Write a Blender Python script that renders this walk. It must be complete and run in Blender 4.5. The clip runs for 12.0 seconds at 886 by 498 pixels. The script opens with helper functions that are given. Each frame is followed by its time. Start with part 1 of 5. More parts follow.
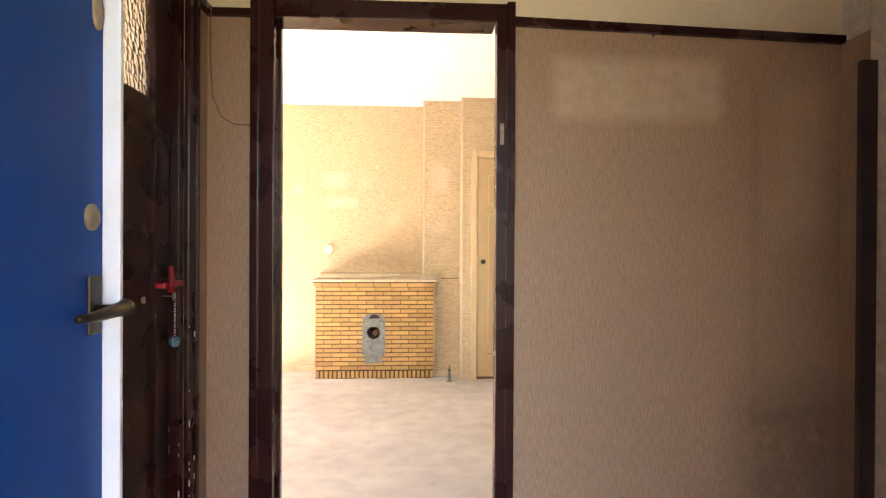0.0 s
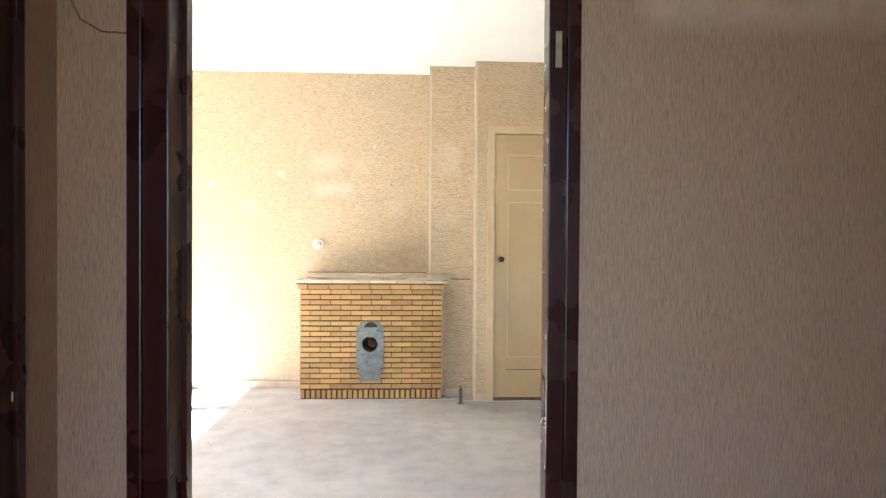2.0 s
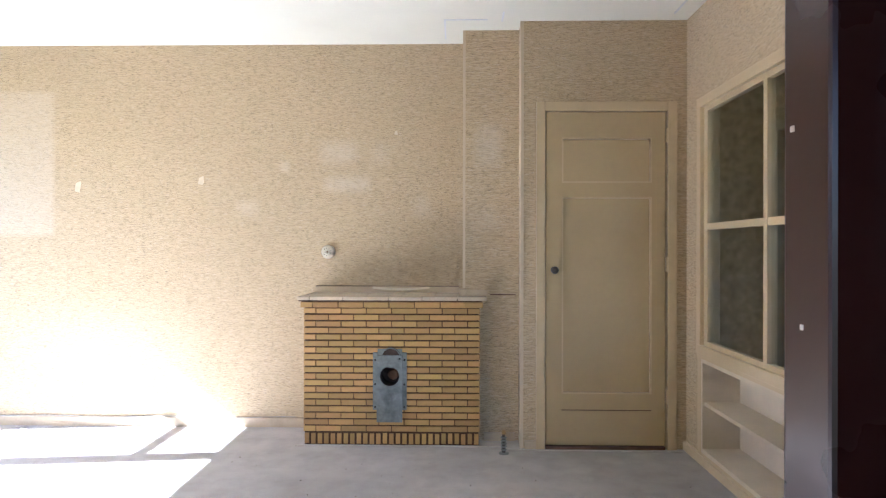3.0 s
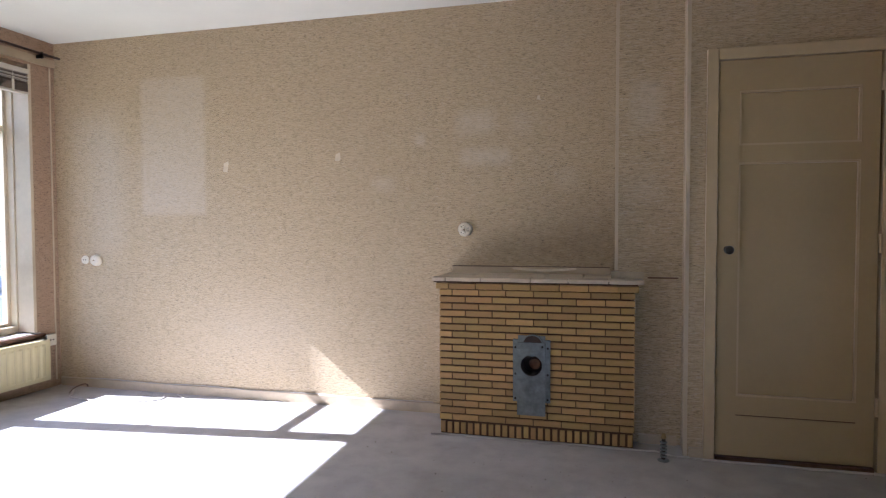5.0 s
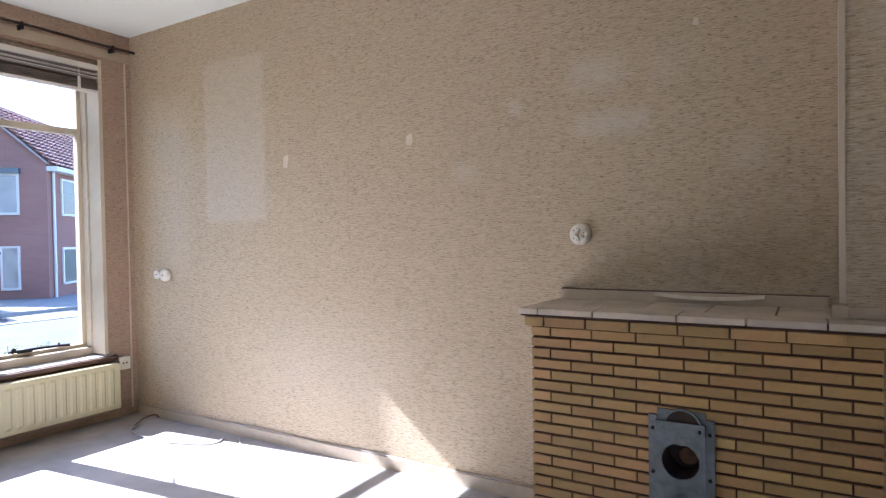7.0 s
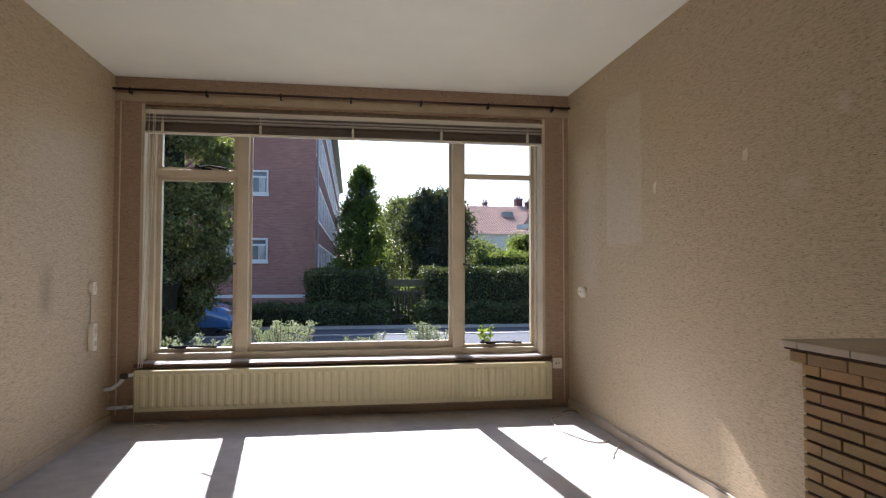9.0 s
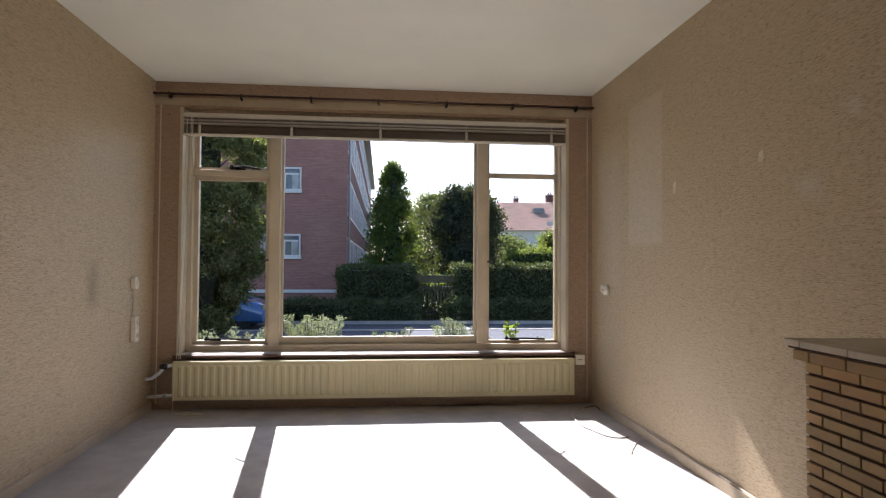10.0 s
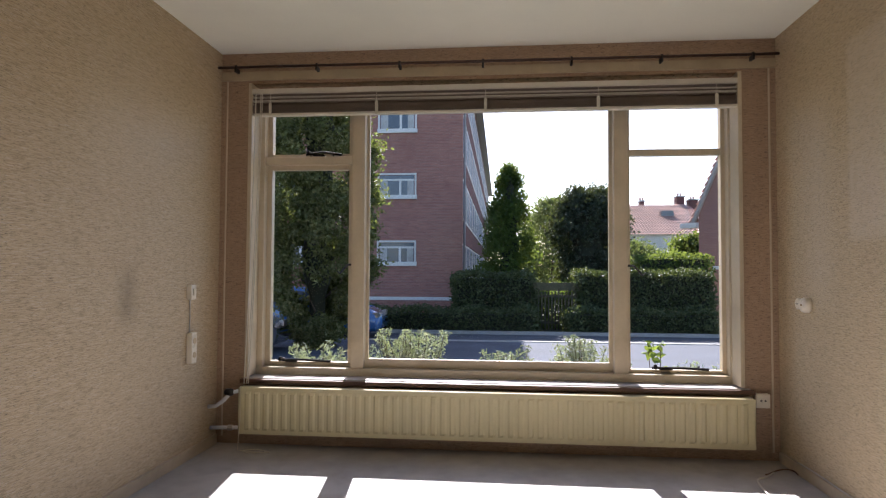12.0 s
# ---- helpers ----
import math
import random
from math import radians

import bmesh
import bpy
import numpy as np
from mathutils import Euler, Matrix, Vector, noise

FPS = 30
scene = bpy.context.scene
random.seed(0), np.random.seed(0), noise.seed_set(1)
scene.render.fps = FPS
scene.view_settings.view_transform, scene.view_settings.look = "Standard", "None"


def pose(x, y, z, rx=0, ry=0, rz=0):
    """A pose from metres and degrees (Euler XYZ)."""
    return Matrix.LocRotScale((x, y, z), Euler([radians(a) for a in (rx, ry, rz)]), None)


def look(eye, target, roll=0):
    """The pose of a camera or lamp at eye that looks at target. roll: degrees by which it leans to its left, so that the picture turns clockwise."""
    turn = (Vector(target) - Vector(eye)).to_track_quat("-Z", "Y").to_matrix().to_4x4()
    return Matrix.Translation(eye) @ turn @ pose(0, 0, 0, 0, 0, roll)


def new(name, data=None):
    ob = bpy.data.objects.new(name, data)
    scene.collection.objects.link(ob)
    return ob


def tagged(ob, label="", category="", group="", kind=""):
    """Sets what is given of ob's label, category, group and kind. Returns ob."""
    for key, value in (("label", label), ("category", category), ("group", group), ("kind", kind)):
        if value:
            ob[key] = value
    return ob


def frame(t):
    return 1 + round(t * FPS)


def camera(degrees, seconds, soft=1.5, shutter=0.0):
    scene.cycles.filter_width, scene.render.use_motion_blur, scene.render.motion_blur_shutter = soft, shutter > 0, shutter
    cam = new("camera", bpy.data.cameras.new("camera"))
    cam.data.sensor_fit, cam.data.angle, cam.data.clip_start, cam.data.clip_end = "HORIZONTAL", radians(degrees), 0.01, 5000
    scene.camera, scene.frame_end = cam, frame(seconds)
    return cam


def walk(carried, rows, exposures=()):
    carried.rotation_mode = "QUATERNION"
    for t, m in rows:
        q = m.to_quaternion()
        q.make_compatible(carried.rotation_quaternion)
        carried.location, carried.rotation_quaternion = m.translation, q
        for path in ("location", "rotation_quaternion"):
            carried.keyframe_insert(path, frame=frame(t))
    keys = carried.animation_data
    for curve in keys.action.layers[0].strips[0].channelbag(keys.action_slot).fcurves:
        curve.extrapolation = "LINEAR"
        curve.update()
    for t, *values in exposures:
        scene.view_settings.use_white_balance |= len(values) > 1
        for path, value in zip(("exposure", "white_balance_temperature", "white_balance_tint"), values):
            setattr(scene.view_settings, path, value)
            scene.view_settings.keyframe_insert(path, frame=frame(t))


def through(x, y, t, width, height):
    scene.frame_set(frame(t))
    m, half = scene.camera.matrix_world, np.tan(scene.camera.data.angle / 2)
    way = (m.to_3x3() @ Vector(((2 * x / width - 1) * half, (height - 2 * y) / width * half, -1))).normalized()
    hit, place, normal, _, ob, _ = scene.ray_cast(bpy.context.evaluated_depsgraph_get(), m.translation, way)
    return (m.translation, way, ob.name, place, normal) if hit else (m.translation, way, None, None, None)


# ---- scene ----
cam = camera(72.1, 12.0, soft=1.25)
PATH = [
    (0, (0.354, 0.329, 1.234), (0.466, 2.326, 1.224), 0.3),
    (0.5, (0.362, 0.354, 1.239), (0.47, 2.351, 1.23), 0.4),
    (1, (0.406, 0.462, 1.233), (0.505, 2.459, 1.223), 0.3),
    (1.5, (0.418, 0.791, 1.225), (0.51, 2.789, 1.199), 0.4),
    (2, (0.392, 1.275, 1.232), (0.477, 3.273, 1.204), 0.4),
    (2.3, (0.408, 1.594, 1.246), (0.476, 3.593, 1.219), 0.2),
    (2.7, (0.423, 1.987, 1.208), (0.438, 3.986, 1.204), 0.2),
    (3, (0.436, 2.222, 1.216), (0.396, 4.221, 1.216), 0.1),
    (3.2, (0.417, 2.373, 1.236), (0.334, 4.371, 1.229), -0.0),
    (3.5, (0.384, 2.474, 1.243), (0.171, 4.462, 1.237), -0.1),
    (5.5, (0.4, 2.63, 1.201), (-0.113, 4.561, 1.11), -0.2),
    (6, (0.38, 2.952, 1.222), (-0.153, 4.876, 1.116), -0.3),
    (6.5, (0.381, 3.388, 1.249), (-0.225, 5.29, 1.121), -1.0),
    (6.8, (0.395, 3.656, 1.202), (-0.434, 5.474, 1.123), -0.9),
    (7, (0.408, 3.834, 1.191), (-0.626, 5.545, 1.153), -0.9),
    (7.2, (0.438, 3.988, 1.191), (-0.83, 5.534, 1.176), -1.1),
    (7.5, (0.542, 4.178, 1.165), (-1.032, 5.411, 1.199), -0.8),
    (7.7, (0.638, 4.259, 1.187), (-1.075, 5.291, 1.218), -1.1),
    (9.3, (1.343, 4.588, 1.147), (-0.641, 4.832, 1.209), 0.4),
    (9.5, (1.369, 4.603, 1.158), (-0.618, 4.824, 1.213), 0.4),
    (10, (1.393, 4.588, 1.162), (-0.597, 4.785, 1.212), 0.4),
    (10.5, (1.36, 4.598, 1.15), (-0.632, 4.769, 1.203), 0.5),
    (11, (1.168, 4.653, 1.147), (-0.827, 4.793, 1.19), 0.4),
    (11.5, (0.744, 4.711, 1.154), (-1.255, 4.77, 1.198), 0.3),
    (12, (0.29, 4.661, 1.149), (-1.7, 4.471, 1.22), 0.3),
]
EXPOSURES = [(0.0, 5.47, 6900, 24), (1.0, 5.46, 6800, 23), (1.5, 5.34, 6400, 20), (2.0, 5.12, 5500, 15), (2.5, 4.76, 5200, 15), (3.0, 4.22, 5050, 16), (3.5, 3.55, 5080, 18),
             (5.5, 3.03, 5120, 21), (6.5, 3.02, 5090, 21), (7.0, 3.0, 5020, 21), (7.5, 2.65, 5020, 20), (9.5, 1.89, 5920, 20), (11.0, 1.91, 5920, 21), (12.0, 1.93, 5920, 21)]
walk(cam, [(t, look(eye, target, roll)) for t, eye, target, roll in PATH], EXPOSURES)

# ---- world, sun ----
SUN = Vector((1.0, 0.115, -0.80))
world = bpy.data.worlds.new("world")
scene.world = world
world.use_nodes = True
wn = world.node_tree.nodes
sky = wn.new("ShaderNodeTexSky")
sky.sky_type = "NISHITA"
sky.sun_disc = False
sky.sun_elevation = math.atan2(0.80, math.hypot(1.0, 0.115))
sky.sun_rotation = math.atan2(-1.0, -0.115)
world.node_tree.links.new(sky.outputs[0], wn["Background"].inputs[0])
wn["Background"].inputs[1].default_value = 0.085
sun = new("sun", bpy.data.lights.new("sun", "SUN"))
sun.data.energy, sun.data.angle, sun.data.color = 5.0, radians(0.5), (1.0, 0.95, 0.87)
sun.matrix_world = look((0, 0, 20), Vector((0, 0, 20)) + SUN)


# ---- materials ----
class Nodes:
    """Short names for the nodes of one material."""

    def __init__(self, name):
        self.m = bpy.data.materials.new(name)
        self.m.use_nodes = True
        self.t = self.m.node_tree
        self.b = self.t.nodes["Principled BSDF"]

    def n(self, kind, **inputs):
        node = self.t.nodes.new(kind)
        for k, v in inputs.items():
            self.put(node.inputs[k.replace("_", " ")], v)
        return node

    def put(self, socket, v):
        if isinstance(v, bpy.types.NodeSocket):
            self.t.links.new(v, socket)
        else:
            socket.default_value = v

    def coords(self, scale=(1, 1, 1), space="Object"):
        c = self.n("ShaderNodeTexCoord").outputs[space]
        mp = self.n("ShaderNodeMapping")
        self.put(mp.inputs["Vector"], c)
        mp.inputs["Scale"].default_value = scale
        return mp.outputs[0]

    def noise(self, scale, detail=3.0, stretch=(1, 1, 1), rough=0.55, space="Object"):
        nd = self.n("ShaderNodeTexNoise", Vector=self.coords(stretch, space), Scale=scale, Detail=detail, Roughness=rough)
        return nd.outputs["Fac"]

    def ramp(self, fac, lo, hi, a=0.0, b=1.0):
        r = self.n("ShaderNodeMapRange", Value=fac)
        r.inputs[1].default_value, r.inputs[2].default_value = lo, hi
        r.inputs[3].default_value, r.inputs[4].default_value = a, b
        return r.outputs[0]

    def math(self, op, a, b=0.0, c=None):
        nd = self.n("ShaderNodeMath")
        nd.operation = op
        self.put(nd.inputs[0], a)
        self.put(nd.inputs[1], b)
        if c is not None:
            self.put(nd.inputs[2], c)
        return nd.outputs[0]

    def mix(self, fac, a, b, blend="MIX"):
        nd = self.n("ShaderNodeMix")
        nd.data_type, nd.blend_type = "RGBA", blend
        self.put(nd.inputs[0], fac)
        self.put(nd.inputs[6], (*a, 1) if isinstance(a, tuple) else a)
        self.put(nd.inputs[7], (*b, 1) if isinstance(b, tuple) else b)
        return nd.outputs[2]

    def bump(self, height, strength=0.3, distance=0.002):
        nd = self.n("ShaderNodeBump", Height=height, Strength=strength, Distance=distance)
        self.put(self.b.inputs["Normal"], nd.outputs[0])

    def rect(self, x0, x1, z0, z1, soft=0.03, along="X"):
        """1 inside an upright rectangle on a wall, falling off softly."""
        sep = self.n("ShaderNodeSeparateXYZ")
        self.put(sep.inputs[0], self.n("ShaderNodeTexCoord").outputs["Object"])
        px = self.math("ABSOLUTE", self.math("SUBTRACT", sep.outputs[along], (x0 + x1) / 2))
        pz = self.math("ABSOLUTE", self.math("SUBTRACT", sep.outputs["Z"], (z0 + z1) / 2))
        hx, hz = (x1 - x0) / 2, (z1 - z0) / 2
        return self.math("MULTIPLY", self.ramp(px, hx, hx - soft), self.ramp(pz, hz, hz - soft))

    def end(self, colour, rough=0.5, metal=0.0, **more):
        self.put(self.b.inputs["Base Color"], (*colour, 1) if isinstance(colour, tuple) else colour)
        self.put(self.b.inputs["Roughness"], rough)
        self.put(self.b.inputs["Metallic"], metal)
        for k, v in more.items():
            self.put(self.b.inputs[k.replace("_", " ")], v)
        return self.m


def paint(name, colour, rough=0.5, vary=0.15, scale=6.0, grain=60.0, bump=0.15, metal=0.0, dirt=None, lot=0.0, stretch=(1, 1, 1), **more):
    """A plain surface with broad stains, fine grain and, for pieces, a lot-to-lot change."""
    k = Nodes(name)
    dark = tuple(c * (1 - vary) for c in colour)
    light = tuple(min(1, c * (1 + vary)) for c in colour)
    broad, fine = k.noise(scale, 4, stretch), k.noise(grain, 3, stretch)
    col = k.mix(k.ramp(broad, 0.3, 0.7), dark, light)
    col = k.mix(k.ramp(fine, 0.35, 0.75, 0.0, vary), col, tuple(c * 0.55 for c in colour))
    if dirt:
        col = k.mix(k.ramp(k.noise(scale * 0.6, 6), 0.56, 0.75, 0, 0.6), col, dirt)
    if lot:
        info = k.n("ShaderNodeObjectInfo").outputs["Random"]
        hsv = k.n("ShaderNodeHueSaturation", Color=col)
        k.put(hsv.inputs["Value"], k.ramp(info, 0, 1, 1 - lot, 1 + lot))
        k.put(hsv.inputs["Hue"], k.ramp(k.math("FRACT", k.math("MULTIPLY", info, 7.31)), 0, 1, 0.5 - lot * 0.05, 0.5 + lot * 0.03))
        col = hsv.outputs[0]
    if bump:
        k.bump(k.math("ADD", fine, k.math("MULTIPLY", broad, 0.7)), bump)
    return k.end(col, k.ramp(broad, 0.2, 0.8, max(0.02, rough - 0.08), min(1, rough + 0.08)), metal, **more)


def wallpaper(name, base, streak, pale, stretch, patches=(), dark_areas=(), along="X", fine=1.0, dashes=(25, 25, 290)):
    """Fibrous wallpaper: long soft fibres, short dark dashes, seams every half metre, faded places, painted sheen,
    darker areas.
    """
    k = Nodes(name)
    a = k.noise(1.0, 4, stretch, 0.65)
    dash = k.noise(1.0, 2, dashes, 0.5)
    flick = k.noise(1.0, 2, tuple(v * 1.7 for v in dashes), 0.5)
    broad = k.noise(1.3, 4)
    col = k.mix(k.ramp(a, 0.25, 0.62), streak, base)
    col = k.mix(k.ramp(dash, 0.42, 0.34, 0, 0.45 * fine), col, pale)
    col = k.mix(k.ramp(dash, 0.58, 0.635, 0, 0.5 * fine), col, tuple(c * 0.48 for c in streak))
    col = k.mix(k.ramp(flick, 0.61, 0.65, 0, 0.85 * fine), col, tuple(c * 0.3 for c in streak))
    col = k.mix(k.ramp(broad, 0.35, 0.7, 0.0, 0.22), col, tuple(c * 0.72 for c in base))
    sep = k.n("ShaderNodeSeparateXYZ")
    k.put(sep.inputs[0], k.n("ShaderNodeTexCoord").outputs["Object"])
    seam = k.math("PINGPONG", k.math("ADD", sep.outputs[along], 0.11), 0.265)
    col = k.mix(k.ramp(seam, 0.003, 0.0, 0, 0.12), col, tuple(c * 0.55 for c in streak))
    rag = k.ramp(k.noise(22, 3), 0.3, 0.6, 0.55, 1.0)
    for x0, x1, z0, z1, soft, amount in patches:
        col = k.mix(k.math("MULTIPLY", k.math("MULTIPLY", k.rect(x0, x1, z0, z1, soft, along), rag), amount), col, pale)
    for x0, x1, z0, z1, soft, amount in dark_areas:
        col = k.mix(k.math("MULTIPLY", k.math("MULTIPLY", k.rect(x0, x1, z0, z1, soft, along), rag), amount), col, tuple(c * 0.35 for c in streak))
    k.bump(k.math("ADD", a, k.math("MULTIPLY", dash, -0.8)), 0.22, 0.002)
    return k.end(col, 0.62, Specular_IOR_Level=0.5)


FIBRE = (12, 12, 300)
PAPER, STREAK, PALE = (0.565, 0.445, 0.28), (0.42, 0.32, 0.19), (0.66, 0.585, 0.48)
paper_main = wallpaper("wallpaper_fibre", PAPER, STREAK, PALE, FIBRE, patches=[
    (-2.88, -2.31, 1.29, 2.31, 0.04, 0.38), (-3.35, -2.95, 0.9, 2.2, 0.2, 0.25), (-0.52, -0.21, 1.77, 1.98, 0.08, 0.42), (-0.48, -0.12, 1.58, 1.73, 0.06, 0.48),
    (-1.09, -0.88, 1.42, 1.57, 0.08, 0.38), (-0.78, -0.68, 1.72, 1.83, 0.04, 0.45), (-0.17, 0.02, 1.75, 1.98, 0.09, 0.25),
    (0.12, 0.3, 1.4, 1.6, 0.08, 0.28), (0.54, 0.76, 1.72, 2.05, 0.08, 0.38), (0.5, 0.78, 1.3, 1.55, 0.12, 0.2), (-2.6, -1.2, 0.1, 0.9, 0.5, 0.25)],
    # Soot above the mantel, spread wider to paint in the light falling off.
    dark_areas=[(-0.45, 0.49, 0.9, 1.25, 0.25, 0.38), (-0.1, 0.95, 0.75, 1.6, 0.4, 0.22), (0.6, 0.84, 0.0, 1.0, 0.2, 0.2), (-3.62, -3.5, 0.1, 1.3, 0.1, 0.2)])
# Pale patch near the window: wall sheen painted into the paper colour.
paper_side = wallpaper("wallpaper_fibre_side", PAPER, STREAK, PALE, FIBRE, along="X", patches=[(-3.3, -2.2, 1.5, 2.3, 0.4, 0.3)],
                       dark_areas=[(-2.76, -2.52, 0.82, 1.2, 0.12, 0.5), (-3.6, -3.4, 0.0, 0.5, 0.2, 0.3)])
# Same fibre paper, darkened and reddened: the window wall's shade in its colour.
paper_window = wallpaper("wallpaper_fibre_window_shade", (0.43, 0.295, 0.19), (0.32, 0.21, 0.13), (0.52, 0.41, 0.31), FIBRE, along="Y")
paper_hall = wallpaper("wallpaper_hall", (0.395, 0.243, 0.147), (0.26, 0.157, 0.093), (0.56, 0.40, 0.27), (260, 260, 24), along="X", fine=0.42, dashes=(260, 260, 26),
                       patches=[(0.88, 1.60, 1.70, 1.99, 0.06, 0.42), (0.88, 1.60, 1.70, 1.99, 0.06, 0.25), (1.72, 2.1, 1.2, 1.95, 0.15, 0.35)],
                       dark_areas=[(1.55, 2.2, 0.0, 0.78, 0.2, 0.5), (1.68, 1.74, 0.5, 1.9, 0.03, 0.18)])
back_plaster = paint("brown_back_wall_paper", (0.60, 0.45, 0.27), 0.8, 0.28, 16, 70, 0.2)
plaster = paint("rough_plaster", (0.62, 0.55, 0.43), 0.85, 0.2, 22, 110, 0.6)
ceiling_paint = paint("ceiling_paint", (0.81, 0.80, 0.70), 0.9, 0.05, 1.2, 140, 0.12)
hall_paint = paint("cream_wall_paint", (0.74, 0.60, 0.41), 0.75, 0.08, 2.0, 90, 0.2)


def concrete_material():
    k = Nodes("bare_concrete")
    broad, mid, fine = k.noise(1.1, 5), k.noise(7, 5), k.noise(160, 2)
    col = k.mix(k.ramp(broad, 0.35, 0.68), (0.36, 0.338, 0.31), (0.46, 0.435, 0.405))
    col = k.mix(k.ramp(mid, 0.42, 0.7, 0, 0.35), col, (0.25, 0.235, 0.215))
    col = k.mix(k.ramp(k.noise(3.1, 6), 0.58, 0.66, 0, 0.45), col, (0.46, 0.44, 0.41))
    col = k.mix(k.ramp(fine, 0.62, 0.72, 0, 0.5), col, (0.16, 0.15, 0.15))
    k.bump(k.math("ADD", mid, k.math("MULTIPLY", fine, 0.5)), 0.25, 0.003)
    return k.end(col, k.ramp(mid, 0.3, 0.7, 0.6, 0.85))


concrete = concrete_material()
cream = paint("cream_gloss_paint", (0.56, 0.44, 0.265), 0.38, 0.07, 3.0, 40, 0.1, dirt=(0.42, 0.33, 0.2))
cream_door = paint("cream_door_paint", (0.46, 0.352, 0.19), 0.42, 0.06, 2.0, 40, 0.1)
cream_window = paint("aged_cream_window_paint", (0.58, 0.49, 0.34), 0.42, 0.1, 4.0, 50, 0.18, dirt=(0.36, 0.28, 0.18))
skirting_paint = paint("dusty_cream_skirting", (0.50, 0.405, 0.28), 0.55, 0.15, 5.0, 60, 0.2, dirt=(0.3, 0.25, 0.18))
board_cream = paint("grimy_cream_board", (0.44, 0.35, 0.22), 0.5, 0.12, 4, 60, 0.2, dirt=(0.3, 0.22, 0.14))
back_leaf = paint("brown_back_door", (0.33, 0.26, 0.17), 0.5, 0.2, 3, 50, 0.1)
lath_paint = paint("pale_corner_lath", (0.58, 0.485, 0.345), 0.6, 0.08, 5, 60, 0.15)
white_paint = paint("white_gloss_paint", (0.72, 0.74, 0.76), 0.35, 0.06, 4, 60, 0.15, dirt=(0.5, 0.48, 0.45))
shelf_paint = paint("white_shelf_paint", (0.64, 0.55, 0.42), 0.45, 0.08, 4, 60, 0.1)
blue_paint = paint("blue_door_paint", (0.0016, 0.058, 0.27), 0.5, 0.12, 2.5, 120, 0.25, Specular_IOR_Level=0.15)
brown_paint = paint("dark_brown_gloss_paint", (0.030, 0.007, 0.006), 0.28, 0.2, 4, 30, 0.0, Specular_IOR_Level=0.18, Coat_Weight=0.06, Coat_Roughness=0.1)
chips = paint("bare_paint_chip", (0.7, 0.6, 0.5), 0.8)
brown_wood = paint("stained_brown_wood", (0.13, 0.065, 0.04), 0.5, 0.25, 3, 30, 0.25, stretch=(6, 1, 6))
rod_brown = paint("dark_brown_rod", (0.05, 0.022, 0.014), 0.5, 0.2, 6, 60, 0.1)
board_wood = paint("dark_upright_board", (0.045, 0.025, 0.025), 0.45, 0.2, 4, 60, 0.2)
brick_mat = paint("yellow_strip_brick", (0.43, 0.268, 0.09), 0.62, 0.14, 14, 160, 0.4, lot=0.2, dirt=(0.36, 0.20, 0.085))
mortar = paint("dark_recessed_mortar", (0.075, 0.038, 0.02), 0.9, 0.2, 20, 200, 0.4)
tile_mat = paint("dusty_mantel_tile", (0.54, 0.45, 0.335), 0.6, 0.14, 9, 120, 0.2, lot=0.08, dirt=(0.3, 0.26, 0.21))
zinc = paint("galvanised_steel", (0.20, 0.22, 0.218), 0.55, 0.3, 22, 70, 0.2, metal=0.5, dirt=(0.12, 0.12, 0.12))
soot = paint("sooty_flue", (0.05, 0.03, 0.022), 0.9, 0.4, 15, 60, 0.3)
rust = paint("rusty_liner", (0.20, 0.10, 0.05), 0.8, 0.4, 25, 80, 0.3)
ivory = paint("ivory_bakelite", (0.77, 0.71, 0.58), 0.3, 0.05, 10, 80, 0.03)
black = paint("black_bakelite", (0.02, 0.016, 0.014), 0.3, 0.1, 8, 60, 0.05)
iron = paint("dark_iron", (0.045, 0.04, 0.04), 0.45, 0.25, 20, 80, 0.2, metal=0.6)
brass = paint("tarnished_brass", (0.32, 0.22, 0.10), 0.4, 0.2, 20, 80, 0.1, metal=0.85)
steel = paint("worn_steel", (0.55, 0.53, 0.5), 0.35, 0.15, 20, 80, 0.1, metal=0.9)
rose_mat = paint("dull_worn_rose", (0.30, 0.23, 0.14), 0.6, 0.3, 40, 120, 0.4, metal=0.25)
dull_iron = paint("dull_black_iron", (0.025, 0.024, 0.023), 0.85, 0.2, 30, 90, 0.2, Specular_IOR_Level=0.1)
bronze = paint("bronze_handle", (0.042, 0.029, 0.019), 0.38, 0.2, 12, 60, 0.08, metal=0.8)
red_plastic = paint("red_plastic", (0.30, 0.012, 0.02), 0.3, 0.1, 10, 60, 0.05)
enamel = paint("yellowed_radiator_enamel", (0.68, 0.605, 0.355), 0.35, 0.05, 3, 60, 0.06)
slat_mat = paint("taupe_blind_slat", (0.22, 0.17, 0.13), 0.5, 0.12, 6, 80, 0.08)
rail_mat = paint("cream_blind_rail", (0.62, 0.57, 0.47), 0.4, 0.06, 4, 80, 0.05)
cord_mat = paint("pale_cord", (0.62, 0.57, 0.46), 0.8, 0.08, 40, 200, 0.1)
cable_mat = paint("grey_white_cable", (0.50, 0.47, 0.42), 0.5, 0.1, 20, 100, 0.05)
sill_tile = paint("grey_sill_slab", (0.50, 0.46, 0.42), 0.35, 0.12, 8, 90, 0.1)
paper_scrap = paint("torn_pale_paper", (0.66, 0.58, 0.44), 0.85, 0.1, 30, 120, 0.2)


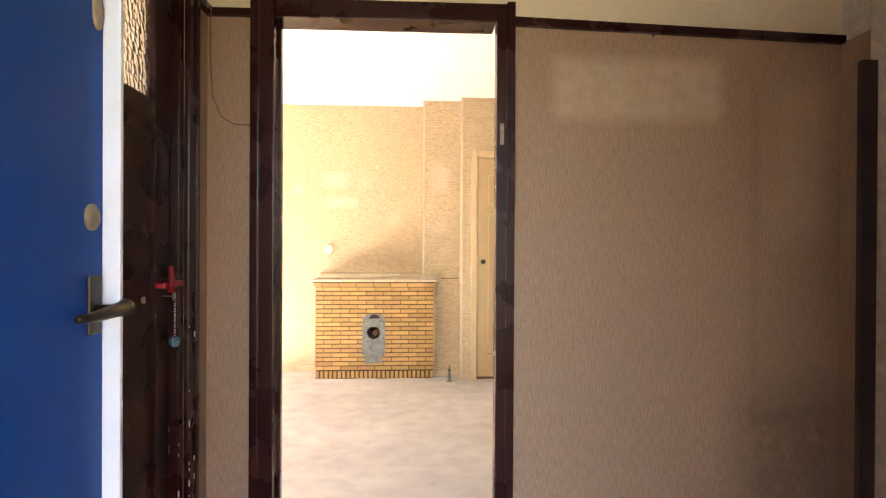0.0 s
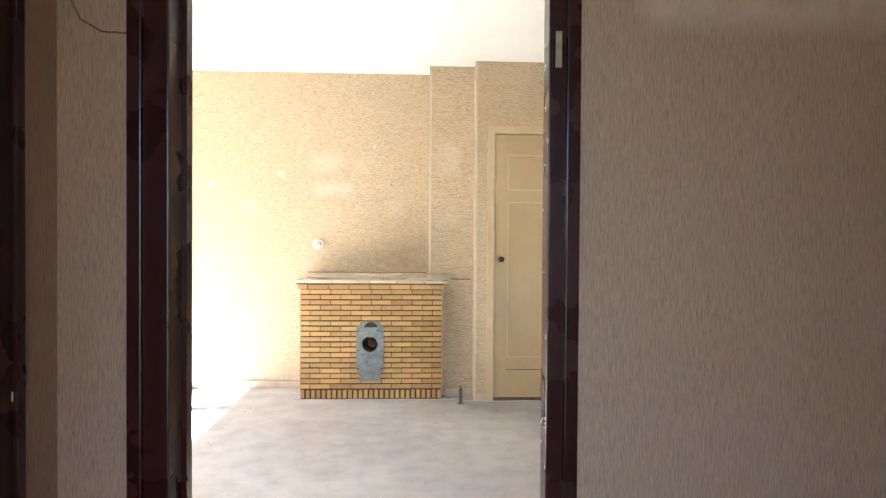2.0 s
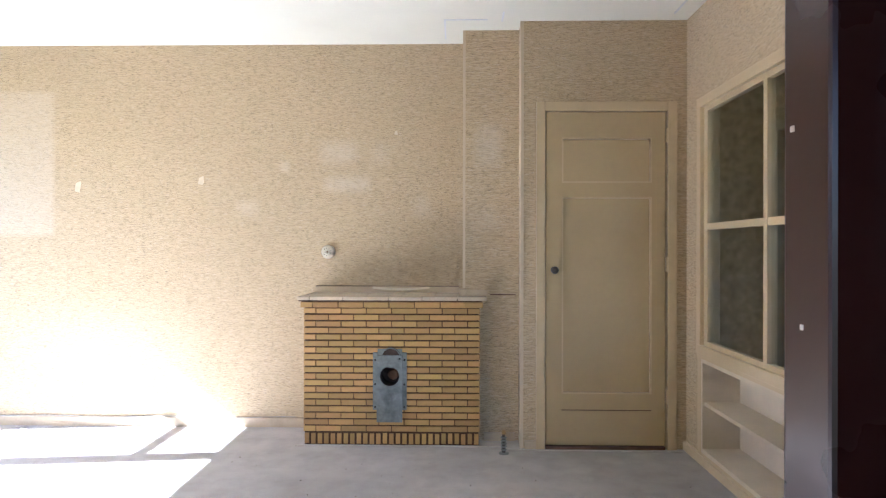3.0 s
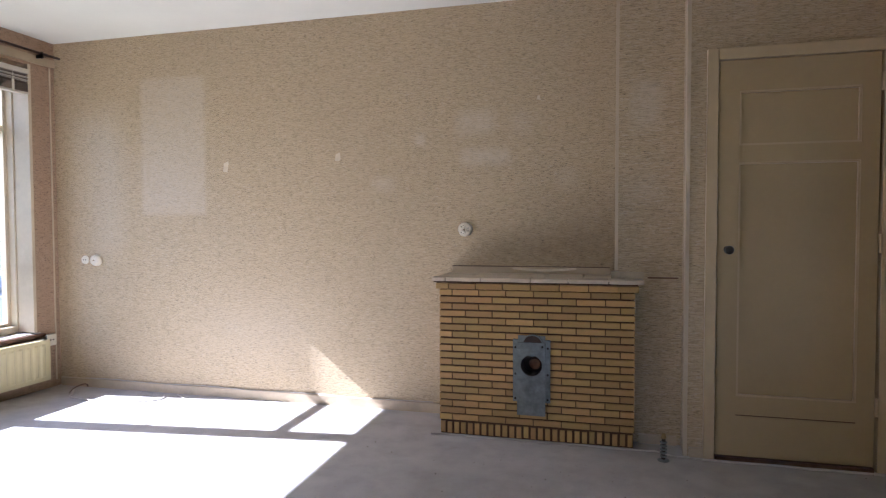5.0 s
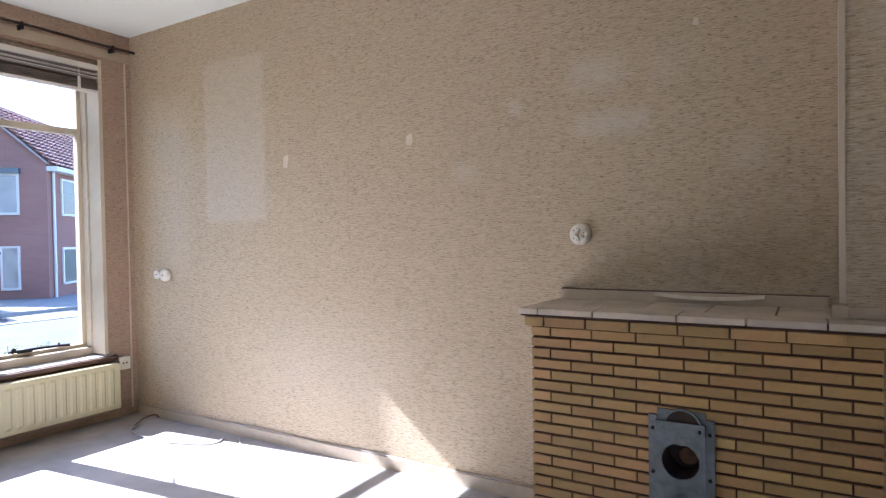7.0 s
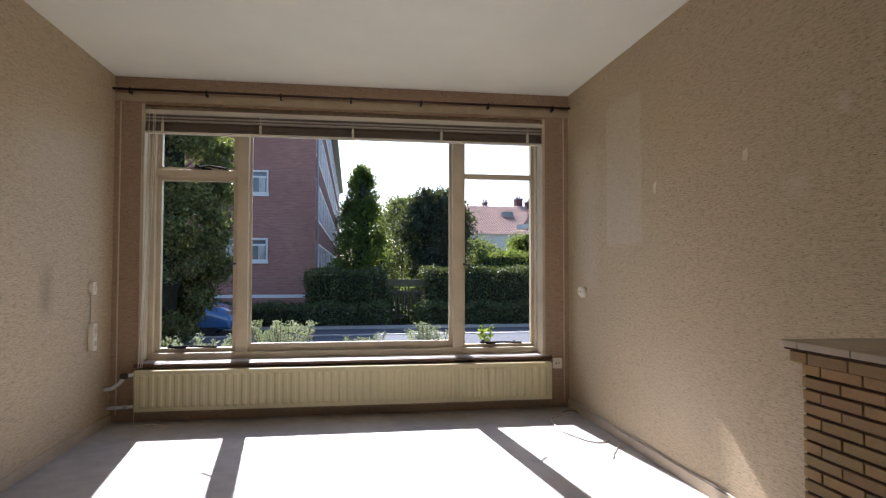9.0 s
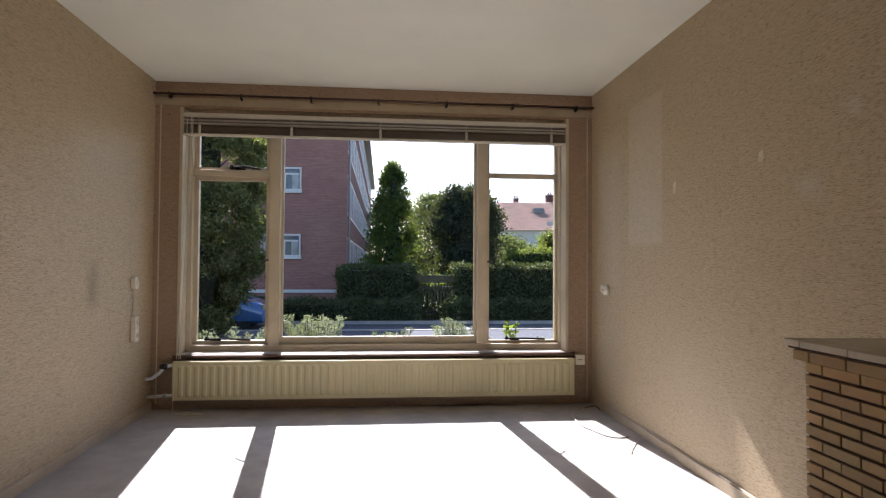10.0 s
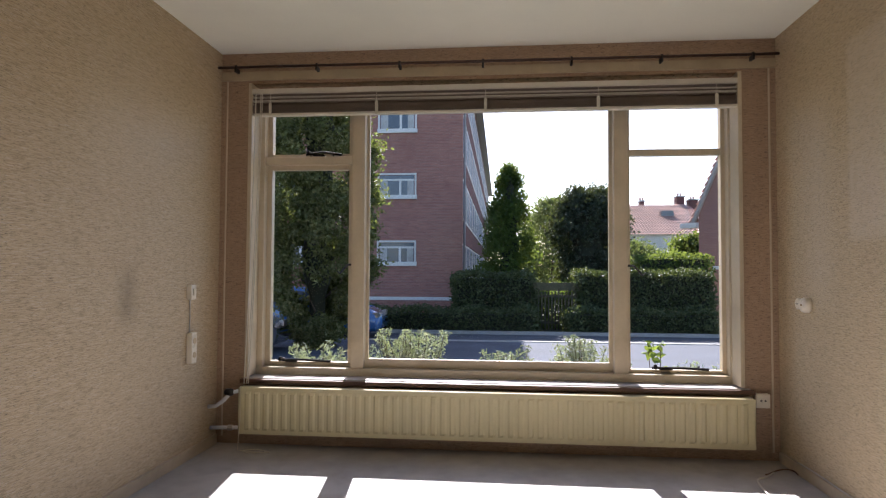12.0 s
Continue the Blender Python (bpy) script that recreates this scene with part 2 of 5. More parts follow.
def glass_material(name, bump=0.0, scale=60.0):
    k = Nodes(name)
    k.b.inputs["Transmission Weight"].default_value = 1.0
    k.b.inputs["IOR"].default_value = 1.45
    if bump:
        vor = k.n("ShaderNodeTexVoronoi", Vector=k.coords(), Scale=scale)
        k.bump(vor.outputs["Distance"], bump, 0.01)
    return k.end((0.96, 0.97, 0.96), 0.0 if not bump else 0.12)


def thin_glass(name):
    """A thin flat pane: clear view through, a little mirror gloss by Fresnel."""
    k = Nodes(name)
    clear = k.n("ShaderNodeBsdfTransparent", Color=(0.95, 0.96, 0.95, 1))
    gloss = k.n("ShaderNodeBsdfGlossy", Roughness=0.02)
    lay = k.n("ShaderNodeLayerWeight", Blend=0.5)
    fres = k.math("ADD", 0.004, k.math("MULTIPLY", 0.6, k.math("POWER", lay.outputs["Facing"], 5.0)))
    mixer = k.n("ShaderNodeMixShader")
    k.put(mixer.inputs[0], fres)
    k.put(mixer.inputs[1], clear.outputs[0])
    k.put(mixer.inputs[2], gloss.outputs[0])
    k.put(k.t.nodes["Material Output"].inputs["Surface"], mixer.outputs[0])
    return k.m


pane_glass = thin_glass("window_glass")
obscure_glass = glass_material("pebbled_glass", 0.8, 45)


def leaf_material(name, colour, tip, through=0.35):
    """Leaves: two greens by island, some light passing through."""
    k = Nodes(name)
    isl = k.n("ShaderNodeNewGeometry").outputs["Random Per Island"]
    col = k.mix(k.math("POWER", isl, 1.6), colour, tip)
    col = k.mix(k.ramp(k.noise(1.6, 3), 0.38, 0.62, 0.0, 0.6), col, tuple(c * 0.4 for c in colour))
    k.end(col, 0.62, Specular_IOR_Level=0.22)
    tr = k.n("ShaderNodeBsdfTranslucent", Color=k.mix(0.6, col, (0.30, 0.36, 0.05)))
    mixer = k.n("ShaderNodeMixShader")
    mixer.inputs[0].default_value = through
    k.put(mixer.inputs[1], k.b.outputs[0])
    k.put(mixer.inputs[2], tr.outputs[0])
    k.put(k.t.nodes["Material Output"].inputs["Surface"], mixer.outputs[0])
    return k.m


leaf_mid = leaf_material("green_leaf", (0.040, 0.075, 0.020), (0.11, 0.17, 0.04), 0.4)
leaf_fresh = leaf_material("fresh_leaf", (0.06, 0.11, 0.025), (0.17, 0.24, 0.05), 0.5)
# Far garden leaves: distance haze put into paler greens.
leaf_far = leaf_material("far_leaf_hazed", (0.10, 0.135, 0.07), (0.20, 0.24, 0.12), 0.3)
leaf_olive = leaf_material("olive_leaf", (0.045, 0.054, 0.020), (0.30, 0.31, 0.14), 0.35)
leaf_holly = leaf_material("holly_leaf", (0.020, 0.030, 0.021), (0.085, 0.105, 0.075), 0.14)
leaf_grey = leaf_material("grey_green_leaf", (0.26, 0.30, 0.23), (0.58, 0.62, 0.54), 0.3)
leaf_hedge = leaf_material("hedge_leaf", (0.036, 0.052, 0.022), (0.13, 0.155, 0.07), 0.15)
bark = paint("bark", (0.075, 0.055, 0.04), 0.9, 0.3, 6, 40, 0.6, stretch=(3, 3, 1))
# Near-black solid cores: shade inside crowns and hedges put into the colour.
thicket = paint("twig_core_shade", (0.022, 0.026, 0.012), 0.95, 0.3, 5, 40, 0.5)
# Near pavement: the street's bluish shade is put into this dark colour.
paving_shaded = paint("paving_in_shade_tone", (0.085, 0.09, 0.105), 0.95, 0.2, 1.2, 30, 0.3, Specular_IOR_Level=0.2)
asphalt = paint("asphalt", (0.07, 0.07, 0.075), 0.9, 0.2, 1.5, 60, 0.3)
paving = paint("pale_paving", (0.30, 0.29, 0.27), 0.9, 0.15, 2, 30, 0.3)
kerb_mat = paint("kerb_concrete", (0.32, 0.31, 0.29), 0.85, 0.15, 3, 40, 0.2)
grass_ground = paint("grassy_soil", (0.06, 0.07, 0.03), 0.95, 0.3, 0.7, 12, 0.5)


def brickwork(name, a, b, joint, along):
    k = Nodes(name)
    sep = k.n("ShaderNodeSeparateXYZ")
    k.put(sep.inputs[0], k.n("ShaderNodeTexCoord").outputs["Object"])
    v = k.n("ShaderNodeCombineXYZ", X=sep.outputs[along], Y=sep.outputs["Z"])
    br = k.n("ShaderNodeTexBrick", Vector=v.outputs[0], Scale=1.0, Mortar_Size=0.006)
    br.inputs["Brick Width"].default_value, br.inputs["Row Height"].default_value = 0.22, 0.066
    br.inputs["Color1"].default_value, br.inputs["Color2"].default_value, br.inputs["Mortar"].default_value = (*a, 1), (*b, 1), (*joint, 1)
    col = k.mix(k.ramp(k.noise(0.8, 4), 0.3, 0.7, 0, 0.3), br.outputs["Color"], tuple(c * 0.6 for c in a))
    k.bump(br.outputs["Fac"], -0.3, 0.004)
    return k.end(col, 0.9, Specular_IOR_Level=0.1)


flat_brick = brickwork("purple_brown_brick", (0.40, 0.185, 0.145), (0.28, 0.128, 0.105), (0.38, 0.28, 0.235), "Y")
# Same brick at under half the tone: street front's shade in its colour.
flat_brick_x = brickwork("purple_brown_brick_side_shade", (0.185, 0.085, 0.075), (0.14, 0.065, 0.062), (0.14, 0.11, 0.10), "X")
house_brick = brickwork("red_brown_brick", (0.37, 0.195, 0.155), (0.32, 0.165, 0.135), (0.36, 0.25, 0.21), "Y")
verge_mat = paint("weathered_verge_board", (0.40, 0.36, 0.32), 0.7, 0.12, 3, 40, 0.1)
frame_white = paint("white_window_frame", (0.70, 0.68, 0.63), 0.5, 0.05, 3, 40, 0.05)
pane_dark = paint("dark_far_pane", (0.10, 0.12, 0.14), 0.08, 0.2, 1.0, 8, 0.0)
pane_flat = paint("dull_far_pane", (0.13, 0.16, 0.21), 0.6, 0.4, 0.6, 8, 0.0, Specular_IOR_Level=0.06)
pane_curtain = paint("curtained_far_pane", (0.42, 0.40, 0.37), 0.3, 0.2, 2.0, 8, 0.0)
roof_tile = paint("orange_roof_tile", (0.55, 0.34, 0.275), 0.85, 0.25, 1.6, 12, 0.3, lot=0.12, Specular_IOR_Level=0.15)
roof_lead = paint("grey_roof_edge", (0.30, 0.30, 0.30), 0.6, 0.1)
weathered = paint("mossy_fence_wood", (0.075, 0.07, 0.035), 0.9, 0.3, 5, 40, 0.4, lot=0.2)
car_blue = paint("blue_car_paint", (0.05, 0.13, 0.30), 0.2, 0.03, 2, 60, 0.0, Coat_Weight=1.0)
car_grey = paint("grey_car_paint", (0.10, 0.11, 0.13), 0.2, 0.03, 2, 60, 0.0, Coat_Weight=1.0)
rubber = paint("tyre_rubber", (0.02, 0.02, 0.02), 0.8)


# ---- building helpers ----
def bx(bm, x0, x1, y0, y1, z0, z1):
    v = [bm.verts.new((x, y, z)) for z in (z0, z1) for y in (y0, y1) for x in (x0, x1)]
    for f in ((0, 2, 3, 1), (4, 5, 7, 6), (0, 1, 5, 4), (2, 6, 7, 3), (0, 4, 6, 2), (1, 3, 7, 5)):
        bm.faces.new([v[i] for i in f])


def box(x0, x1, y0, y1, z0, z1, bevel=0.0):
    bm = bmesh.new()
    bx(bm, x0, x1, y0, y1, z0, z1)
    if bevel:
        bmesh.ops.bevel(bm, geom=bm.edges[:], offset=bevel, segments=2, affect="EDGES", profile=0.6)
    return bm


def boxes(*rows):
    bm = bmesh.new()
    for r in rows:
        bx(bm, *r)
    return bm


def tube(bm, pts, r, n=8, r2=None):
    """A round bar along a line of points."""
    pts = [Vector(p) for p in pts]
    rings = []
    for i, p in enumerate(pts):
        d = (pts[min(i + 1, len(pts) - 1)] - pts[max(i - 1, 0)]).normalized()
        a = d.orthogonal().normalized() if i == 0 else (a - d * a.dot(d)).normalized()
        b = d.cross(a)
        rr = r if r2 is None else r + (r2 - r) * i / (len(pts) - 1)
        rings.append([bm.verts.new(p + (a * math.cos(2 * math.pi * j / n) + b * math.sin(2 * math.pi * j / n)) * rr) for j in range(n)])
    for u, w in zip(rings, rings[1:]):
        for j in range(n):
            bm.faces.new((u[j], u[(j + 1) % n], w[(j + 1) % n], w[j]))
    bm.faces.new(rings[0][::-1])
    bm.faces.new(rings[-1])
    return bm


def rod(p0, p1, r, n=12):
    return tube(bmesh.new(), (p0, p1), r, n)


def lathe(profile, m, n=24):
    """A turned shape: rows of (radius, height) about the local z axis, laid by m."""
    bm = bmesh.new()
    rings = [[bm.verts.new(m @ Vector((r * math.cos(2 * math.pi * j / n), r * math.sin(2 * math.pi * j / n), h))) for j in range(n)] for r, h in profile]
    for u, w in zip(rings, rings[1:]):
        for j in range(n):
            bm.faces.new((u[j], u[(j + 1) % n], w[(j + 1) % n], w[j]))
    bm.faces.new(rings[0][::-1])
    bm.faces.new(rings[-1])
    return bm


def prism(poly, axis, a, b):
    """A flat outline (pairs) pushed from a to b along an axis."""
    bm = bmesh.new()
    place = {"x": lambda p, q, s: (s, p, q), "y": lambda p, q, s: (p, s, q), "z": lambda p, q, s: (p, q, s)}[axis]
    lo = [bm.verts.new(place(p, q, a)) for p, q in poly]
    hi = [bm.verts.new(place(p, q, b)) for p, q in poly]
    n = len(poly)
    for i in range(n):
        bm.faces.new((lo[i], lo[(i + 1) % n], hi[(i + 1) % n], hi[i]))
    bm.faces.new(lo[::-1])
    bm.faces.new(hi)
    return bm


def mesh_of(name, bm, material, smooth=False):
    bmesh.ops.recalc_face_normals(bm, faces=bm.faces[:])
    me = bpy.data.meshes.new(name)
    bm.to_mesh(me)
    bm.free()
    me.materials.append(material)
    if smooth:
        for p in me.polygons:
            p.use_smooth = True
    return me


def part(name, bm, material, parent=None, label="", smooth=False):
    """One mesh, in the world's coordinates, under a thing or a part."""
    ob = new(name, mesh_of(name, bm, material, smooth))
    if parent:
        ob.parent = parent
        if parent.data is None:
            ob.matrix_parent_inverse = Matrix.Translation(parent.location).inverted()
    return tagged(ob, label)


def thing(name, at, label, category, group="", kind=""):
    ob = new(name)
    ob.location, ob.empty_display_size = at, 0.1
    return tagged(ob, label, category, group, kind)


def piece(name, me, parent, at):
    """A repeated piece that shares its mesh, at a place in the world."""
    ob = new(name, me)
    ob.parent = parent
    ob.location = Vector(at) - (parent.location if parent.data is None else Vector())
    return ob


def setting(name, bm, material, label, category):
    return tagged(part(name, bm, material), label, category, kind="structure")


def wall_boxes(axis, a0, a1, b0, b1, z0, z1, holes=()):
    """A wall across an axis, from b0 to b1, with rectangular openings (b0, b1, z0, z1)."""
    bm = bmesh.new()
    bs = sorted({b0, b1, *(h[0] for h in holes), *(h[1] for h in holes)})
    zs = sorted({z0, z1, *(h[2] for h in holes), *(h[3] for h in holes)})
    for p, q in zip(bs, bs[1:]):
        run = None
        for r, s in zip(zs, zs[1:]):
            solid = not any(h[0] <= p and q <= h[1] and h[2] <= r and s <= h[3] for h in holes)
            if solid and run is None:
                run = [r, s]
            elif solid:
                run[1] = s
            if run and (not solid or s == zs[-1]):
                bx(bm, *((a0, a1, p, q) if axis == "x" else (p, q, a0, a1)), *run)
                run = None
    return bm


# ---- structure ----
W, E, N, S, TOP, GROUND = -3.64, 1.842, 6.36, 2.773, 2.61, -0.80
setting("floor", box(-3.9, 4.3, 0.45, 6.75, -0.2, 0.0), concrete, "bare grey concrete floor, stained and dusty", "floor")
setting("ceiling", box(-3.9, 4.3, 0.3, 6.75, TOP, TOP + 0.2), ceiling_paint, "off-white painted plaster ceiling", "ceiling")
setting("wall_north", box(-3.9, 1.0, N, N + 0.25, GROUND, TOP), paper_main, "beige fibre wallpaper with faded picture marks", "wall")
setting("wall_breast", box(0.49, 0.84, 6.106, N, 0.0, TOP), paper_main, "narrow chimney breast in beige fibre wallpaper", "wall")
setting("wall_closet", wall_boxes("y", 5.95, 6.10, 0.84, 2.0, 0.0, TOP, [(0.955, 1.742, -0.1, 2.085)]), paper_main, "closet front in beige fibre wallpaper", "wall")
setting("wall_closet_side", boxes((0.84, 0.90, 6.10, N, 0.0, TOP), (0.9, 2.0, 6.5, 6.6, 0.0, TOP)), paper_main, "plain closet side and back", "wall")
setting("wall_window", wall_boxes("x", W - 0.26, W, S, N, GROUND, TOP, [(2.965, 6.155, 0.40, 2.40)]), paper_window, "window wall in fibre wallpaper, its shade put into the colour", "wall")
setting("wall_south", wall_boxes("y", 2.711, S, -3.9, E + 0.12, 0.0, TOP, [(-0.20, 0.765, -0.1, 2.12)]), paper_side, "beige fibre wallpaper, smudged near the switch", "wall")
setting("wall_south_outer", box(-3.9, -1.3, 2.45, 2.711, GROUND, TOP), plaster, "plain outer side of the wall", "wall")
setting("wall_hall", wall_boxes("y", 2.65, 2.711, -0.6, 2.3, 0.0, 2.09, [(-0.19, 0.72, -0.1, 2.12)]), paper_hall, "hall wall in brown fibre wallpaper, stained low down", "wall")
setting("wall_hall_top", wall_boxes("y", 2.652, 2.711, -0.6, 2.3, 2.09, TOP, [(-0.19, 0.72, 2.0, 2.12)]), hall_paint, "plain cream strip above the hall rail", "wall")
setting("wall_hall_west", wall_boxes("x", -0.58, -0.40, 0.45, 2.65, 0.0, TOP, [(1.36, 2.43, -0.1, 2.15)]), paper_hall, "short hall wall beside the cupboard door", "wall")
# Cupboard's outer side: an added, unseen opening lights the pebbled glass.
setting("wall_cupboard", boxes((-1.3, -1.2, 1.1, 2.45, GROUND, 1.3), (-1.3, -1.2, 1.1, 2.45, 2.35, TOP), (-1.3, -1.2, 1.1, 1.45, 1.3, 2.35), (-1.3, -1.2, 2.3, 2.45, 1.3, 2.35), (-1.2, -0.58, 1.1, 1.2, 0.0, TOP), (-1.3, -0.58, 2.45, 2.65, 0.0, TOP)), hall_paint, "plain inside of the hall cupboard", "wall")
setting("wall_hall_east", box(2.135, 2.3, 0.45, 2.65, 0.0, TOP), plaster, "rough pale plaster at the end of the hall", "wall")
setting("wall_front", wall_boxes("y", 0.45, 0.62, -1.3, 2.3, GROUND, TOP, [(-0.27, 0.86, 0.0, 2.25)]), plaster, "front wall with the entrance opening", "wall")
setting("wall_east", wall_boxes("x", E, E + 0.11, S, 5.95, 0.0, TOP, [(3.06, 5.745, 0.62, 2.075), (3.06, 5.70, 0.07, 0.60)]), paper_side, "partition in beige fibre wallpaper round glazing", "wall")
for nm, rows in (("wall_back_north", [(1.953, 4.098, 6.44, 6.6, 0, TOP)]), ("wall_back_south", [(2.31, 4.098, 2.66, S, 0, TOP), (1.963, 2.31, 2.714, S, 0, TOP)]),
                 # East wall out of view: added opening lets sky light into the back room.
                 ("wall_back_east", [(4.1, 4.3, 2.66, 3.0, 0, TOP), (4.1, 4.3, 3.9, 6.6, 0, TOP), (4.1, 4.3, 3.0, 3.9, 0, 0.9), (4.1, 4.3, 3.0, 3.9, 2.25, TOP)])):
    setting(nm, boxes(*rows), back_plaster, "dim back room wall in brown wallpaper", "wall")


def strip(name, rows, material, label, category="trim"):
    return setting(name, boxes(*rows), material, label, category)


strip("trim_breast", [(0.484, 0.49, 6.101, 6.13, 0.965, TOP - 0.002), (0.49, 0.501, 6.101, 6.106, 0.965, TOP - 0.002)], lath_paint, "pale upright lath on the breast corner")
strip("trim_closet", [(0.833, 0.84, 5.944, 5.985, 0.0, TOP - 0.002), (0.84, 0.853, 5.944, 5.95, 0.0, TOP - 0.002)], lath_paint, "pale upright lath on the closet corner")
strip("trim_window_corner", [(W, W + 0.008, N - 0.047, N - 0.038, 0.05, 2.42), (W, W + 0.006, S + 0.038, S + 0.047, 0.05, 2.42)], cream_window, "pale corner laths beside the window")
strip("trim_ceiling", [(1.722, 1.733, 3.4, 5.84, TOP - 0.004, TOP), (0.366, 0.376, 5.925, 6.25, TOP - 0.004, TOP), (0.366, 0.63, 5.915, 5.925, TOP - 0.004, TOP), (0.715, 0.725, 5.80, 5.95, TOP - 0.004, TOP)], white_paint, "thin white border strip on the ceiling")
strip("baseboard", [(-3.62, -0.51, N - 0.018, N, 0.0, 0.062)], skirting_paint, "dusty cream skirting board", "baseboard")
strip("baseboard_south", [(-3.62, -0.25, S, S + 0.018, 0.0, 0.062)], skirting_paint, "dusty cream skirting board", "baseboard")
strip("baseboard_closet", [(0.62, 0.818, 6.088, 6.106, 0.0, 0.05), (0.862, 0.93, 5.934, 5.95, 0.0, 0.05)], skirting_paint, "short cream skirting pieces", "baseboard")
strip("trim_wall_line", [(0.66, 0.82, 6.100, 6.106, 0.922, 0.930)], brown_wood, "thin dark joint line beside the mantel")
strip("trim_hall_rail", [(-0.40, -0.235, 2.628, 2.65, 2.086, 2.114), (-0.40, -0.378, 2.505, 2.628, 2.086, 2.114)], brown_paint, "dark brown picture rail", "trim")
setting("trim_hall_rail_long", prism([(0.752, 2.076), (2.13, 2.036), (2.13, 2.066), (0.752, 2.108)], "y", 2.626, 2.65), brown_paint, "dark brown picture rail sagging slightly", "trim")
setting("wall_hall_top_panel", prism([(0.752, 2.10), (2.13, 2.06), (2.13, TOP - 0.002), (0.752, TOP - 0.002)], "y", 2.647, 2.65), hall_paint, "cream wall strip above the hall rail", "wall")
setting("wall_hall_pier", box(2.062, 2.135, 2.50, 2.65, 0.0, TOP), plaster, "rough pale plaster pier at the hall's end", "wall")
setting("wall_hall_pier_paper", box(2.059, 2.062, 2.50, 2.65, 0.0, 2.045), paper_hall, "hall wallpaper returning onto the pier", "wall")
strip("trim_hall_board", [(2.012, 2.07, 2.472, 2.50, 0.0, 1.925)], board_wood, "dark upright board at the hall's end", "trim")

# hall doorway without its leaf
frame1 = thing("door_1", (0.265, 2.71, 0), "open doorway with dark brown gloss frame", "doorway", kind="structure")
for a, b in ((-0.232, -0.15), (0.684, 0.75)):
    part("jamb", box(a, b, 2.628, 2.766 if a < 0 else 2.688, 0.0, 2.155, 0.004), brown_paint, frame1)
    c0, c1 = (a - 0.004, a + 0.028) if a < 0 else (b - 0.028, b + 0.004)
    part("architrave_bead", box(c0, c1, 2.616, 2.634, 0.0, 2.16, 0.004), brown_paint, frame1)
part("head", box(-0.15, 0.684, 2.628, 2.766, 2.085, 2.155, 0.004), brown_paint, frame1)
part("stop", box(-0.15, -0.138, 2.70, 2.735, 0, 2.085), brown_paint, frame1)
part("strike_plate", boxes((0.698, 0.712, 2.625, 2.6285, 1.62, 1.70)), rose_mat, frame1, "worn steel strike plate")
part("hinge", rod((-0.149, 2.715, 1.03), (-0.149, 2.715, 1.13), 0.006), brown_wood, frame1, "painted hinge knuckle")
rng = random.Random(5)
bm = bmesh.new()
for i in range(26):
    z, s = rng.uniform(0.15, 2.0), rng.uniform(0.002, 0.005)
    y = rng.choice((2.634, 2.634, 2.66, 2.680, 2.672))
    bx(bm, 0.6828, 0.6843, y, y + s, z, z + s * rng.uniform(1, 2.2))
part("paint_chip", bm, chips, frame1, "pale chips in the paint")

# ---- living room ----
def closet_door():
    d = thing("closet_door", (1.35, 5.93, 0.02), "closed cream panelled closet door with a round dark knob", "door")
    y0, y1 = 5.942, 5.977
    x0, x1, z0, z1 = 0.987, 1.71, 0.024, 2.05
    rails = [(x0, 1.085, z0, z1), (1.63, x1, z0, z1), (1.085, 1.63, 1.895, z1), (1.085, 1.63, 1.535, 1.62), (1.085, 1.63, 0.24, 0.335), (1.085, 1.63, z0, 0.233)]
    part("leaf_frame", boxes(*[(a, b, y0, y1, p, q) for a, b, p, q in rails]), cream_door, d)
    for p, q in ((1.62, 1.895), (0.335, 1.535)):
        part("panel", box(1.085, 1.63, y0 + 0.018, y1 - 0.006, p, q), cream_door, d)
    part("groove", box(1.085, 1.63, y0 + 0.006, y1 - 0.01, 0.233, 0.24), brown_wood, d, "dark joint across the foot of the door")
    bead = bmesh.new()
    for p, q in ((1.62, 1.895), (0.335, 1.535)):
        bx(bead, 1.085, 1.095, y0 + 0.003, y0 + 0.019, p, q)
        bx(bead, 1.62, 1.63, y0 + 0.003, y0 + 0.019, p, q)
        bx(bead, 1.095, 1.62, y0 + 0.003, y0 + 0.019, p, p + 0.01)
        bx(bead, 1.095, 1.62, y0 + 0.003, y0 + 0.019, q - 0.01, q)
    part("bead", bead, cream, d)
    k = part("knob", lathe([(0.012, 0), (0.012, 0.03), (0.020, 0.034), (0.023, 0.046), (0.018, 0.058), (0.005, 0.062)], pose(1.037, y0, 1.09, 90, 0, 0), 20), black, d, "round dark bakelite knob", True)
    part("rose", lathe([(0.020, 0), (0.020, 0.004), (0.015, 0.007)], pose(1.037, y0, 1.09, 90, 0, 0), 20), black, k)
    for z in (0.28, 1.08, 1.86):
        part("hinge", rod((1.717, 5.932, z), (1.717, 5.932, z + 0.09), 0.009), cream, d)
    part("threshold", box(0.987, 1.71, 5.93, 6.0, 0.0, 0.018), brown_wood, d, "dark wooden threshold")
    f = thing("door_2", (1.35, 5.95, 0), "cream door frame round the closet", "door frame", kind="structure")
    part("jamb", box(0.93, 0.983, 5.928, 6.02, 0.0, 2.112, 0.003), cream, f)
    part("jamb", box(1.722, 1.778, 5.928, 6.02, 0.0, 2.112, 0.003), cream, f)
    part("head", box(0.983, 1.722, 5.928, 6.02, 2.054, 2.112, 0.003), cream, f)
    # Added near-black sheet behind the leaf: paints the shade in its gaps.
    part("dark_gap_sheet", box(0.955, 1.742, 6.03, 6.05, 0.0, 2.085), soot, f)


closet_door()


